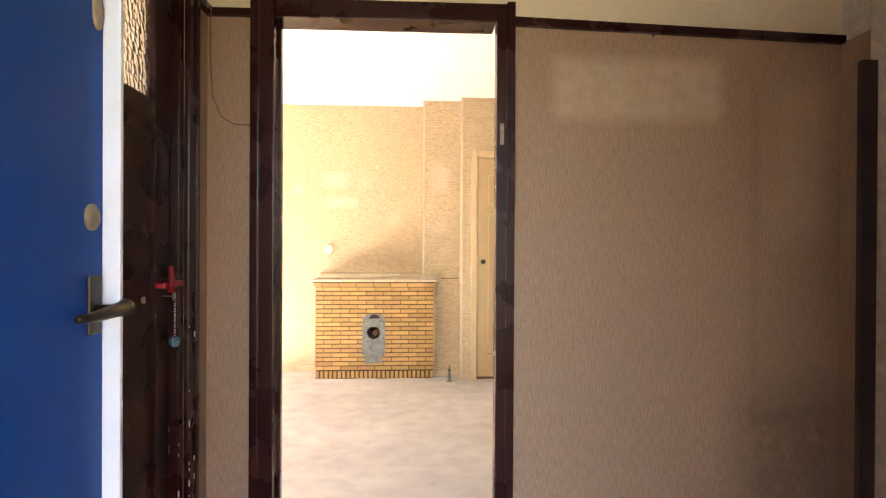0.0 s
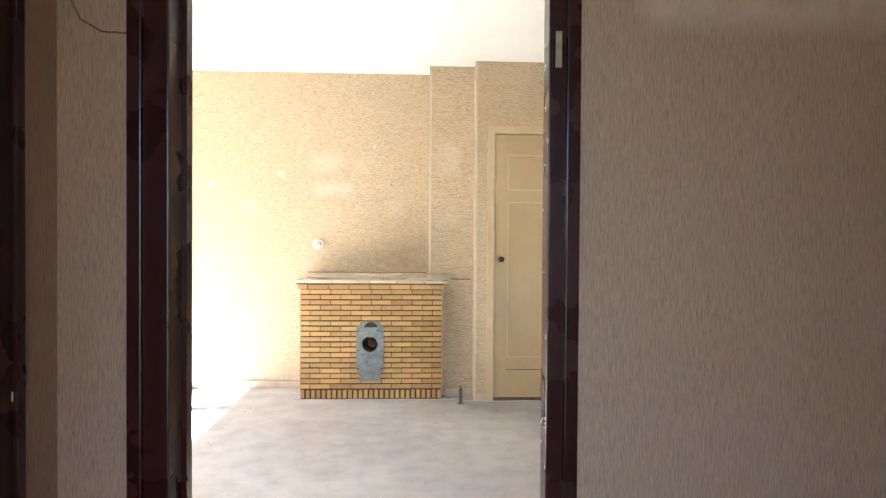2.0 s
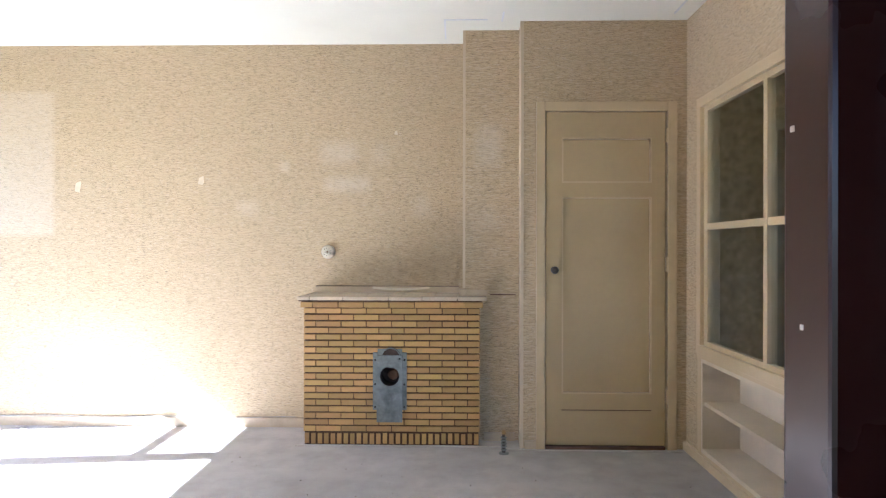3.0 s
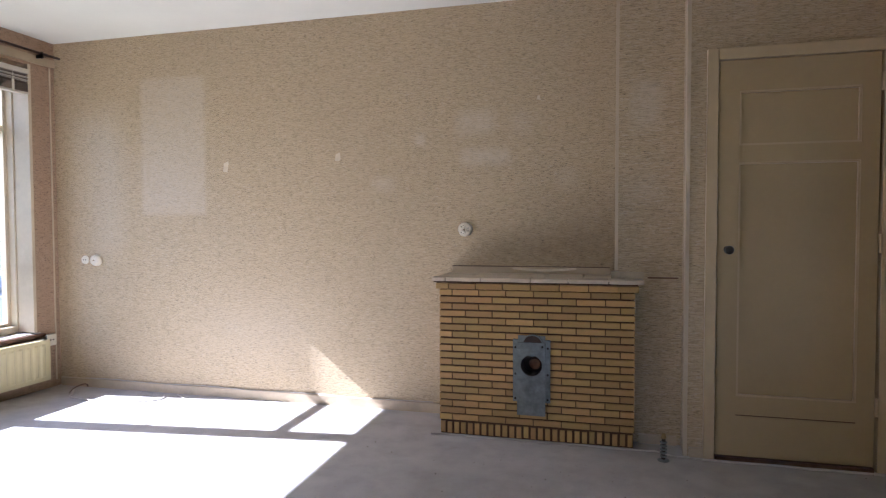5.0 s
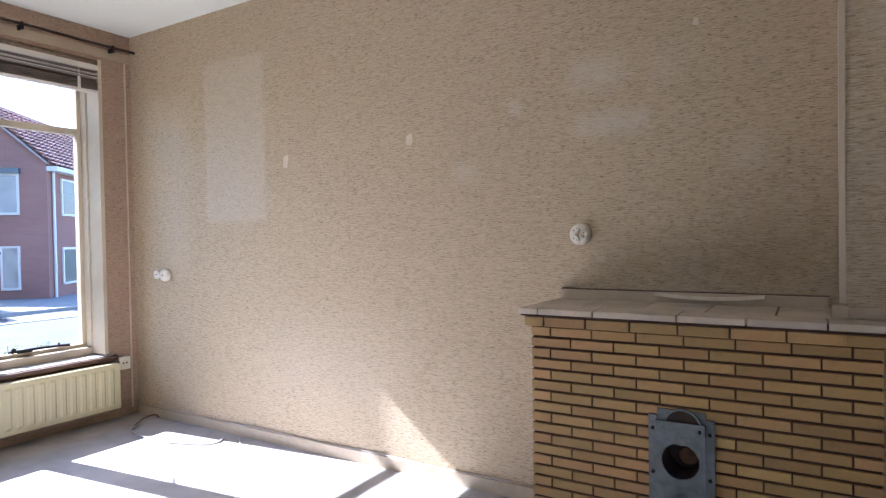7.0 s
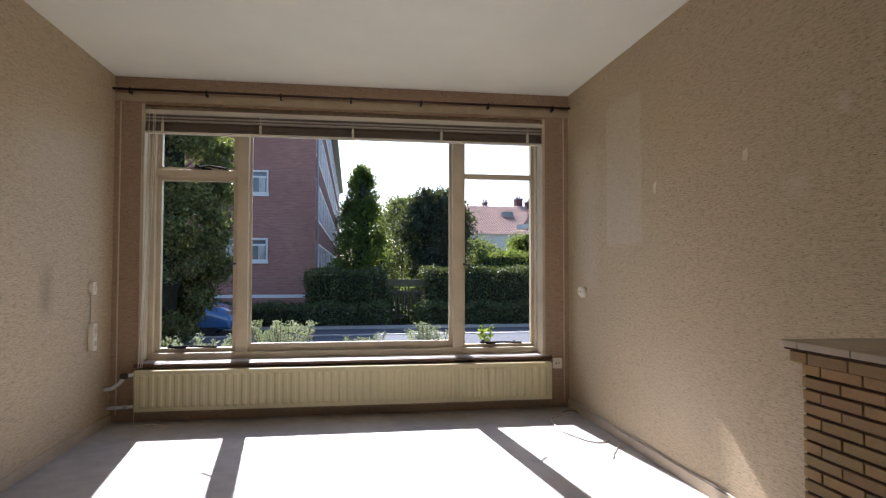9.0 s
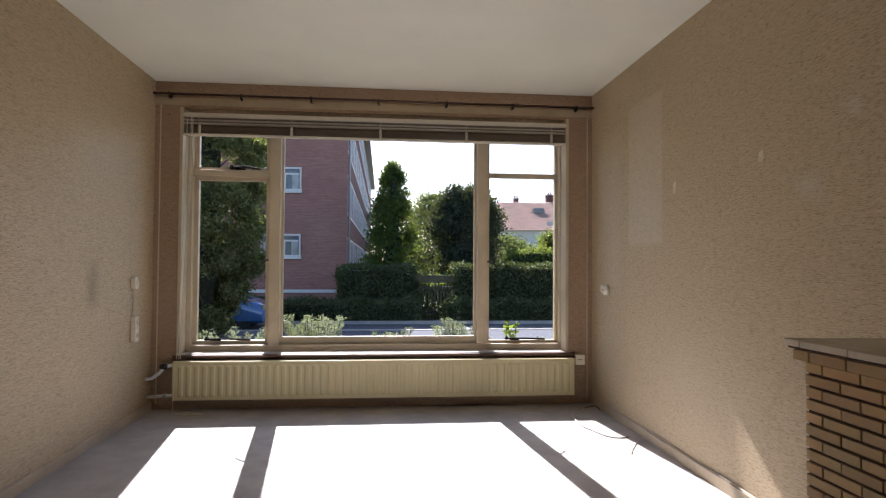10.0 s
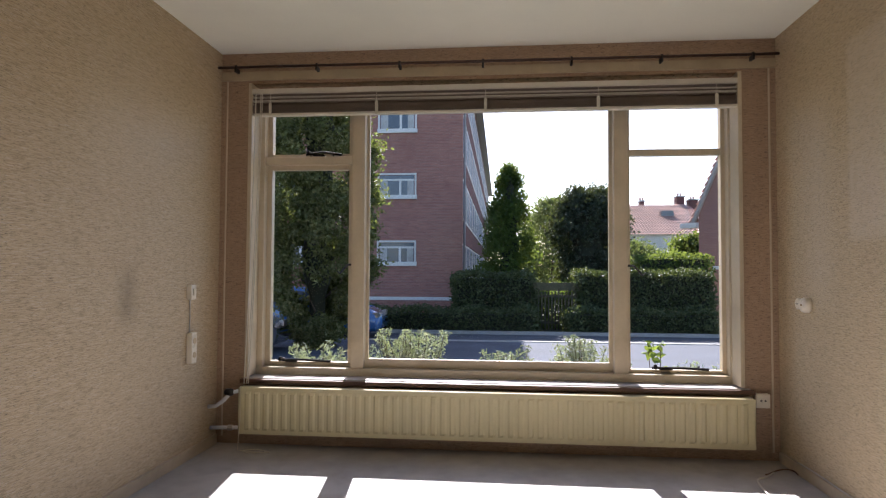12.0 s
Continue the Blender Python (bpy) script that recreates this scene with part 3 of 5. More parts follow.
def chamfered(l, d, h, c, axis="y"):
    """A brick seen from one side: a block whose front edges are broken; front at -d."""
    bm = bmesh.new()
    back = [bm.verts.new(p) for p in ((-l / 2, 0, -h / 2), (l / 2, 0, -h / 2), (l / 2, 0, h / 2), (-l / 2, 0, h / 2))]
    mid = [bm.verts.new((v.co.x, -d + c, v.co.z)) for v in back]
    front = [bm.verts.new((v.co.x - math.copysign(c, v.co.x), -d, v.co.z - math.copysign(c, v.co.z))) for v in back]
    for a, b in ((back, mid), (mid, front)):
        for i in range(4):
            bm.faces.new((a[i], a[(i + 1) % 4], b[(i + 1) % 4], b[i]))
    bm.faces.new(front)
    bm.faces.new(back[::-1])
    if axis == "x":
        bmesh.ops.rotate(bm, verts=bm.verts[:], cent=(0, 0, 0), matrix=Matrix.Rotation(radians(-90), 3, "Z"))
    return bm


def fireplace():
    f = thing("fireplace", (0.045, 6.17, 0), "yellow strip-brick chimney piece with dark joints", "fireplace")
    x0, x1, y0 = -0.506, 0.592, 5.985
    for a, b, p, q in ((x0 + 0.008, -0.037, 0.0, 0.892), (0.103, x1 - 0.008, 0.0, 0.892), (-0.037, 0.103, 0.0, 0.360), (-0.037, 0.103, 0.500, 0.892)):
        part("core", box(a, b, y0 + 0.008, N - 0.001, p, q), mortar, f, "dark recessed mortar")
    pitch, joint, rise, bed = 0.1568, 0.005, 0.0406, 0.009
    full = mesh_of("brick", chamfered(pitch - joint, 0.03, rise - bed, 0.0015), brick_mat)
    half = mesh_of("brick", chamfered(pitch / 2 - joint, 0.03, rise - bed, 0.0015), brick_mat)
    tiny = mesh_of("brick", chamfered(0.027, 0.03, 0.064, 0.0015), brick_mat)
    side = mesh_of("brick", chamfered(pitch - joint, 0.03, rise - bed, 0.0015, "x"), brick_mat)
    side_half = mesh_of("brick", chamfered(pitch / 2 - joint, 0.03, rise - bed, 0.0015, "x"), brick_mat)
    r = random.Random(3)
    for row in range(19):
        z = 0.080 + rise * (row + 0.5)
        offset = 0 if row % 2 else -pitch / 2
        for i in range(8):
            a, b = x0 + offset + i * pitch, x0 + offset + (i + 1) * pitch
            if 0.34 < z < 0.52 and a < 0.106 and b > -0.040:
                for p, q in ((a, min(b, -0.040)), (max(a, 0.106), b)):
                    if q - p > 0.02:
                        piece("brick", mesh_of("brick", chamfered(q - p - joint, 0.03, rise - bed, 0.0015), brick_mat), f, ((p + q) / 2, y0 + 0.03, z))
                continue
            jig = r.uniform(-0.0015, 0.0015)
            if a < x0 - 0.01:
                piece("brick", half, f, (x0 + pitch / 4, y0 + 0.03 + jig, z))
            elif b > x1 + 0.02:
                if a < x1 - 0.03:
                    piece("brick", half, f, (x1 - pitch / 4, y0 + 0.03 + jig, z))
            else:
                piece("brick", full, f, ((a + b) / 2, y0 + 0.03 + jig, z))
        for j in range(2):
            yy = y0 + 0.035 + pitch * (j + (0.5 if row % 2 else 0.9))
            piece("brick", side, f, (x0 + 0.026, yy, z))
        if row % 2 == 0:
            piece("brick", side_half, f, (x0 + 0.026, y0 + 0.034 + pitch * 0.2, z))
    for i in range(27):
        piece("brick", tiny, f, (x0 + 0.022 + i * 0.0405, y0 + 0.03 + r.uniform(-0.002, 0.002), 0.040 + r.uniform(-0.003, 0.002)))
    top_full = mesh_of("brick", chamfered(pitch - joint, 0.036, 0.034, 0.0015), brick_mat)
    top_half = mesh_of("brick", chamfered(pitch / 2 - joint, 0.036, 0.034, 0.0015), brick_mat)
    piece("brick", top_half, f, (x0 - 0.012 + pitch / 4, 5.985, 0.872))
    for i in range(6):
        piece("brick", top_full, f, (x0 - 0.012 + pitch * (i + 1), 5.985, 0.872))
    piece("brick", mesh_of("brick", chamfered(0.118, 0.036, 0.034, 0.0015), brick_mat), f, (x1 - 0.045, 5.985, 0.872))
    # mantel of loose grey tiles in two rows
    m = thing("mantel_shelf", (0.05, 6.1, 0.893), "grey-beige tiled mantel shelf, dusty and chipped", "mantel")
    part("bed", box(x0 - 0.02, 0.60, 5.94, N - 0.002, 0.893, 0.903), mortar, m)
    xs = [-0.535, -0.455, -0.25, 0.03, 0.235, 0.45, 0.632]
    for a, b in zip(xs, xs[1:]):
        part("tile", box(a + 0.002, b - 0.002, 5.928, 6.055, 0.901, 0.922 + r.uniform(0, 0.002), 0.003), tile_mat, m)
    xs = [-0.53, -0.33, -0.12, 0.1, 0.31, 0.49]
    for a, b in zip(xs, xs[1:]):
        part("tile", box(a + 0.002, b - 0.002, 6.058, 6.225, 0.901, 0.921 + r.uniform(0, 0.002), 0.003), tile_mat, m)
        part("tile", box(a + 0.002, b - 0.002, 6.228, N - 0.003, 0.901, 0.921 + r.uniform(0, 0.002), 0.003), tile_mat, m)
    part("upstand", box(-0.51, 0.462, 6.328, N - 0.001, 0.921, 0.962, 0.003), skirting_paint, m, "thin cream upstand against the wall")
    part("upstand_line", box(-0.51, 0.462, 6.336, N - 0.001, 0.962, 0.966), brown_wood, m, "dark grimy line along the upstand")
    part("upstand", box(0.508, 0.64, 6.085, 6.106, 0.921, 0.957, 0.003), skirting_paint, m)
    part("post_foot", box(0.462, 0.508, 6.06, 6.106, 0.921, 0.962, 0.003), skirting_paint, m, "cream foot of the corner lath")
    bm = bmesh.new()
    prev = None
    for i in range(25):
        x, z = -0.12 + i * 0.016, 0.962 - 0.012 * math.sin(i * math.pi / 24)
        row = (bm.verts.new((x, 6.327, z)), bm.verts.new((x, 6.324, z - 0.012)), bm.verts.new((x, 6.312, z - 0.013)), bm.verts.new((x, 6.322, z)))
        if prev:
            for j in range(4):
                bm.faces.new((prev[j], prev[(j + 1) % 4], row[(j + 1) % 4], row[j]))
        else:
            bm.faces.new(row)
        prev = row
    bm.faces.new(prev[::-1])
    part("loose_strip", bm, paper_scrap, m, "loose curling paper strip")


def flue_plate():
    p = thing("flue_plate", (0.033, 5.975, 0.11), "galvanised steel flue plate with a round pipe hole", "flue cover")
    bm = bmesh.new()
    for a, b in ((-0.071, -0.043), (0.11, 0.138)):
        bx(bm, a, b, 5.972, 5.984, 0.222, 0.576)
    bx(bm, -0.043, 0.11, 5.976, 5.984, 0.55, 0.598)
    bm2 = bmesh.new()
    cx, cz, r0, n = 0.033, 0.430, 0.060, 32
    lo, hi, zb, zt = -0.046, 0.112, 0.148, 0.560
    def edge(t):
        c, s = math.cos(t), math.sin(t)
        k = min((hi - cx) / c if c > 1e-6 else ((lo - cx) / c if c < -1e-6 else 9), (zt - cz) / s if s > 1e-6 else ((zb - cz) / s if s < -1e-6 else 9))
        return cx + k * c, cz + k * s
    ends = [math.atan2(q - cz, p_ - cx) % (2 * math.pi) for p_ in (lo, hi) for q in (zb, zt)]
    turns = sorted([2 * math.pi * i / n for i in range(n)] + ends)
    n = len(turns)
    inner = [[bm2.verts.new((cx + r0 * math.cos(t), y, cz + r0 * math.sin(t))) for t in turns] for y in (5.962, 5.970)]
    outer = [[bm2.verts.new((edge(t)[0], y, edge(t)[1])) for t in turns] for y in (5.962, 5.970)]
    for i in range(n):
        j = (i + 1) % n
        bm2.faces.new((inner[0][i], inner[0][j], outer[0][j], outer[0][i]))
        bm2.faces.new((inner[1][j], inner[1][i], outer[1][i], outer[1][j]))
        bm2.faces.new((inner[0][j], inner[0][i], inner[1][i], inner[1][j]))
        bm2.faces.new((outer[0][i], outer[0][j], outer[1][j], outer[1][i]))
    part("flange", bm, zinc, p)
    fold = box(lo, hi, 5.955, 5.9615, 0.520, 0.563, 0.002)
    part("slide", bm2, zinc, p, "sliding galvanised plate")
    part("slide_fold", fold, zinc, p)
    part("arch", lathe([(0.062, 0), (0.062, 0.012), (0.055, 0.012), (0.055, 0.0)], pose(cx + 0.006, 5.977, 0.545, 90, 0, 0), 28), zinc, p)
    part("arch_mouth", lathe([(0.054, 0), (0.054, 0.006)], pose(cx + 0.006, 5.973, 0.545, 90, 0, 0), 28), soot, p, "sooty gap above the slide")
    part("pipe_liner", lathe([(0.064, -0.12), (0.064, 0), (0.058, 0), (0.058, -0.115), (0.02, -0.118)], pose(cx, 5.972, cz, 90, 0, 0), 28), soot, p, "sooty pipe liner")
    for rr_, dz in ((0.024, -0.125), (0.013, -0.128), (0.009, -0.158)):
        part("stamp", lathe([(rr_, 0), (rr_, 0.0015), (rr_ - 0.004, 0.0015), (rr_ - 0.004, 0)], pose(cx + 0.004 + (0.018 if rr_ < 0.01 else 0), 5.962, cz + dz, 90, 0, 0), 24), zinc, p, "raised round stamp")
    part("liner_back", lathe([(0.035, -0.112), (0.03, -0.09), (0.01, -0.085)], pose(cx + 0.01, 5.972, cz - 0.01, 90, 0, 0), 12), rust, p, "rusty lump inside the pipe")
    for x, z in ((-0.057, 0.53), (-0.057, 0.38), (-0.057, 0.24), (0.124, 0.53), (0.124, 0.38), (0.124, 0.24), (0.095, 0.54)):
        part("bolt", lathe([(0.006, 0), (0.006, 0.004), (0.003, 0.006)], pose(x, 5.972 if x != 0.095 else 5.955, z, 90, 0, 0), 10), iron, p)


fireplace()
flue_plate()


def round_socket(at, face, r, depth, label, holes=True):
    """A round surface-mounted socket; face: turn about z of its front (0 looks to -y)."""
    s = thing("wall_socket", at, label, "socket")
    m = pose(*at, 90, 0, face)
    part("body", lathe([(r, 0), (r, depth * 0.55), (r * 0.9, depth * 0.85), (r * 0.66, depth), (r * 0.3, depth * 0.96)], m, 28), ivory, s, "", True)
    if holes:
        for a in (0, 120, 240):
            tilt = m @ pose(0, 0, 0, 0, 0, a) @ pose(r * 0.50, 0, depth * 0.97, 0, 20, 0)
            part("outlet_face", lathe([(r * 0.40, -0.006), (r * 0.40, 0.005), (r * 0.33, 0.0075), (r * 0.30, 0.0045), (r * 0.05, 0.004)], tilt, 20), ivory, s, "", True)
            for dy in (-r * 0.16, r * 0.16):
                part("contact_hole", lathe([(r * 0.07, 0), (r * 0.07, 0.0058)], tilt @ pose(0.0, dy, 0), 8), black, s)
    part("screw", lathe([(r * 0.14, 0), (r * 0.14, 0.003)], m @ pose(0, 0, depth * 0.96), 10), brass, s)
    return s


round_socket((-0.427, N, 1.195), 0, 0.045, 0.044, "large round ivory multi-socket above the fireplace")
round_socket((-3.272, N, 0.968), 0, 0.042, 0.040, "round ivory bakelite wall socket", False)
flat = thing("wall_plate", (-3.385, N, 0.97), "small flat ivory wall outlet", "socket")
part("plate", lathe([(0.032, 0), (0.032, 0.006), (0.026, 0.010)], pose(-3.385, N, 0.97, 90), 24), ivory, flat)
for dx in (-0.009, 0.009):
    part("hole", lathe([(0.004, 0), (0.004, 0.0115)], pose(-3.385 + dx, N, 0.97, 90), 8), black, flat)
for x, z, sx, sz, slope in ((-2.16, 1.64, 0.022, 0.040, 0.6), (-1.306, 1.683, 0.020, 0.030, -0.4)):
    scrap = prism([(x - sx, z - sz * 0.8), (x + sx * 0.5, z - sz), (x + sx, z + sz * slope), (x + sx * 0.8, z + sz), (x - sx * 0.7, z + sz * 0.6)], "y", N - 0.0015, N)
    tagged(part("torn_patch", scrap, paper_scrap), "torn place showing pale paper", "wall patch", kind="structure")
tagged(part("torn_patch", prism([(0.02, 1.995), (0.045, 1.99), (0.04, 2.02), (0.025, 2.018)], "y", N - 0.0015, N), paper_scrap), "torn place showing pale paper", "wall patch", kind="structure")

# light switch, socket and cable on the south wall
sw = thing("wall_switch", (-3.25, S, 1.01), "yellowed surface light switch box", "switch")
part("box", box(-3.282, -3.222, S, S + 0.034, 0.965, 1.055, 0.006), ivory, sw)
part("rocker", box(-3.264, -3.240, S + 0.033, S + 0.041, 0.99, 1.03, 0.003), ivory, sw)
so = thing("wall_socket_box", (-3.262, S, 0.67), "yellowed upright double socket box", "socket")
part("box", box(-3.292, -3.232, S, S + 0.038, 0.58, 0.765, 0.006), ivory, so)
part("recess", lathe([(0.019, 0), (0.019, 0.002)], pose(-3.262, S + 0.038, 0.715, -90), 20), cream, so)
part("recess", lathe([(0.019, 0), (0.019, 0.002)], pose(-3.262, S + 0.038, 0.63, -90), 20), cream, so)
tagged(part("surface_cable", tube(bmesh.new(), [(-3.256, S + 0.006, 0.966), (-3.262, S + 0.006, 0.88), (-3.255, S + 0.006, 0.766)], 0.004), cable_mat), "short cable between switch and socket", "cable")
cb = thing("corner_socket", (-3.60, 6.255, 0.36), "small ivory socket box beside the radiator", "socket")
part("box", box(W, W + 0.045, 6.205, 6.285, 0.325, 0.41, 0.005), ivory, cb)
for dy in (-0.012, 0.012):
    part("hole", rod((W + 0.04, 6.245 + dy, 0.37), (W + 0.0465, 6.245 + dy, 0.37), 0.006, 10), black, cb)

# gas pipe stub beside the closet
gas = thing("gas_pipe_stub", (0.727, 5.85, 0), "capped brass gas pipe stub rising from the floor", "pipe")
part("pipe", rod((0.727, 5.85, 0), (0.727, 5.85, 0.12), 0.010), iron, gas)
for z in (0.018, 0.036, 0.054, 0.072, 0.09):
    part("collar", lathe([(0.013, 0), (0.018, 0.003), (0.018, 0.008), (0.013, 0.011)], pose(0.727, 5.85, z), 14), zinc, gas)
part("cap", lathe([(0.012, 0), (0.014, 0.006), (0.010, 0.024), (0.004, 0.028)], pose(0.727, 5.85, 0.115), 14), brass, gas)
part("floor_flange", lathe([(0.030, 0), (0.030, 0.004), (0.016, 0.008)], pose(0.727, 5.85, 0.0), 16), zinc, gas)


def wavy(a, b, n, amp, seed, z=0.006):
    r = random.Random(seed)
    a, b = Vector(a), Vector(b)
    side = Vector((-(b - a).y, (b - a).x, 0)).normalized()
    ph = r.uniform(0, 6)
    return [a.lerp(b, i / n) + side * amp * (math.sin(i * 0.7 + ph) + 0.5 * math.sin(i * 1.9)) + Vector((0, 0, z)) for i in range(n + 1)]


def cable(name, pts, r, material, label):
    return tagged(part(name, tube(bmesh.new(), pts, r, 6), material, smooth=True), label, "cable")


cable("floor_cable", wavy((-0.55, 5.955, 0), (0.70, 5.955, 0), 30, 0.006, 2) + wavy((0.78, 5.90, 0), (1.80, 5.885, 0), 20, 0.006, 4), 0.0045, cable_mat, "pale cable lying along the chimney piece")
cable("floor_cable", [(-2.98 - 0.38 * math.cos(t) + 0.03 * math.sin(5 * t), 6.20 - 0.17 * math.sin(t) + 0.05 * max(0, t - 2.6), 0.006 + 0.02 * max(0, 0.5 - t)) for t in (0.085 * i for i in range(40))], 0.005, cable_mat, "loose cable looped on the floor")
cable("floor_cable", [(-3.36 + 0.02 * math.sin(7 * t), 6.33 - 0.18 * t, 0.008 + 0.05 * (1 - t) * math.sin(4 * t)) for t in (i / 16 for i in range(17))], 0.004, brown_wood, "loose brown wire in the corner")
cable("wall_cable", [(-3.4 + i * 0.145, N - 0.010, 0.066 + 0.004 * math.sin(i * 1.1)) for i in range(20)], 0.003, cable_mat, "thin cable along the skirting")
cable("floor_cable", wavy((-2.55, 6.30, 0), (-2.25, 6.12, 0), 8, 0.004, 8), 0.003, cable_mat, "short wire end on the floor")
r = random.Random(11)
bm = bmesh.new()
for i in range(90):
    x, y, s = r.uniform(-1.5, 1.7), r.uniform(4.3, 5.9), r.uniform(0.0015, 0.0045)
    bx(bm, x, x + s, y, y + s * r.uniform(0.6, 2), 0.0, s * 0.5)
tagged(part("floor_grit", bm, mortar), "crumbs of dirt on the concrete floor", "debris", kind="stuff")


# ---- the window ----
def window():
    w = thing("window_1", (-3.85, 4.56, 0.4), "wide aged cream timber window with three lights", "window", kind="structure")
    xi, xo = -3.80, -3.895
    yl, yr, zb, zt = 2.965, 6.155, 0.43, 2.40
    part("frame_side", box(xo, xi + 0.03, yl, 3.03, zb, zt, 0.004), cream_window, w)
    part("frame_side", box(xo, xi + 0.03, 6.115, yr, zb, zt, 0.004), cream_window, w)
    part("frame_head", box(xo, xi + 0.03, 3.03, 6.115, 2.33, zt, 0.004), cream_window, w)
    part("frame_foot", box(xo, xi + 0.03, 3.03, 6.115, zb, 0.485, 0.004), cream_window, w)
    part("mullion", box(xo, xi + 0.035, 3.648, 3.738, 0.485, 2.33, 0.005), cream_window, w)
    part("mullion", box(xo, xi + 0.035, 5.395, 5.482, 0.485, 2.33, 0.005), cream_window, w)

    def sash(name, y0, y1, z0, z1, sw_, bottom, x=-3.855):
        s = part(name, boxes((x - 0.02, x + 0.03, y0, y0 + sw_, z0, z1), (x - 0.02, x + 0.03, y1 - sw_, y1, z0, z1), (x - 0.02, x + 0.03, y0 + sw_, y1 - sw_, z1 - sw_, z1), (x - 0.02, x + 0.03, y0 + sw_, y1 - sw_, z0, z0 + bottom)), cream_window, w)
        g = part("pane", box(x - 0.002, x + 0.002, y0 + sw_, y1 - sw_, z0 + bottom, z1 - sw_), pane_glass, s, "clear window pane")
        g.visible_shadow = False
        return s

    sash("casement", 3.03, 3.648, 0.485, 1.88, 0.034, 0.032)
    sash("vent_sash", 3.03, 3.648, 1.925, 2.33, 0.034, 0.03)
    part("transom", box(xo, xi + 0.02, 3.03, 3.648, 1.875, 1.93, 0.004), cream_window, w)
    g = part("pane", box(-3.857, -3.853, 3.738, 5.395, 0.485, 2.33), pane_glass, w, "large clear window pane")
    g.visible_shadow = False
    part("glazing_bead", boxes((-3.85, -3.825, 3.738, 5.395, 0.485, 0.546), (-3.85, -3.83, 3.738, 3.758, 0.546, 2.33), (-3.85, -3.83, 5.372, 5.395, 0.546, 2.33)), cream_window, w)
    sash("casement", 5.482, 6.115, 0.485, 2.33, 0.026, 0.024)
    part("transom", box(-3.88, -3.825, 5.508, 6.089, 1.918, 1.960, 0.003), cream_window, w)
    # inner casing laid on the wall
    for a, b in ((2.966, 2.992), (6.128, 6.154)):
        part("casing", box(xi + 0.03, W + 0.012, a, b, 0.44, 2.405, 0.004), cream_window, w)
        # catches and stays
    def stay(y0, y1, z, sag):
        t_ = part("stay", tube(bmesh.new(), [(-3.815, y0, z), (-3.80, (y0 + y1) / 2, z + sag), (-3.815, y1, z - 0.004)], 0.0085, 8), dull_iron, w, "dark iron casement stay")
        part("stay_pin", rod((-3.83, y0 + 0.03, z - 0.012), (-3.83, y0 + 0.03, z + 0.016), 0.007, 8), iron, t_)
        part("stay_plate", box(-3.835, -3.80, y0 + 0.05, y0 + 0.13, z - 0.012, z - 0.002, 0.002), dull_iron, t_)
        part("stay_knob", lathe([(0.010, 0), (0.014, 0.01), (0.010, 0.022), (0.004, 0.025)], pose(-3.80, y0 + 0.02, z, 0, 0, 0), 10), dull_iron, t_, "", True)
        part("stay_pin", rod((-3.83, y1 - 0.06, z - 0.012), (-3.83, y1 - 0.06, z + 0.016), 0.007, 8), iron, t_)
    stay(3.13, 3.50, 0.527, 0.006)
    stay(5.64, 6.0, 0.522, 0.004)
    stay(3.31, 3.56, 1.952, 0.012)
    for y, s_ in ((3.655, -1), (5.49, 1)):
        c = part("catch", lathe([(0.016, 0), (0.016, 0.012), (0.009, 0.02)], pose(-3.815, y - 0.012 * s_, 1.185, 0, 90, 0), 12), iron, w, "dark iron window catch")
        part("catch_lever", tube(bmesh.new(), [(-3.79, y - 0.012 * s_, 1.188), (-3.765, y + 0.03 * s_, 1.185), (-3.76, y + 0.085 * s_, 1.125), (-3.765, y + 0.10 * s_, 1.14)], 0.009, 8, 0.006), black, c)
    sill = thing("window_sill", (-3.68, 4.56, 0.4), "brown-edged window sill with a pale worn top", "sill", kind="structure")
    part("board", box(-3.80, -3.606, 2.945, 6.205, 0.402, 0.428, 0.004), brown_wood, sill)
    part("top_slab", box(-3.80, -3.63, 2.965, 6.185, 0.428, 0.434), sill_tile, sill)


window()


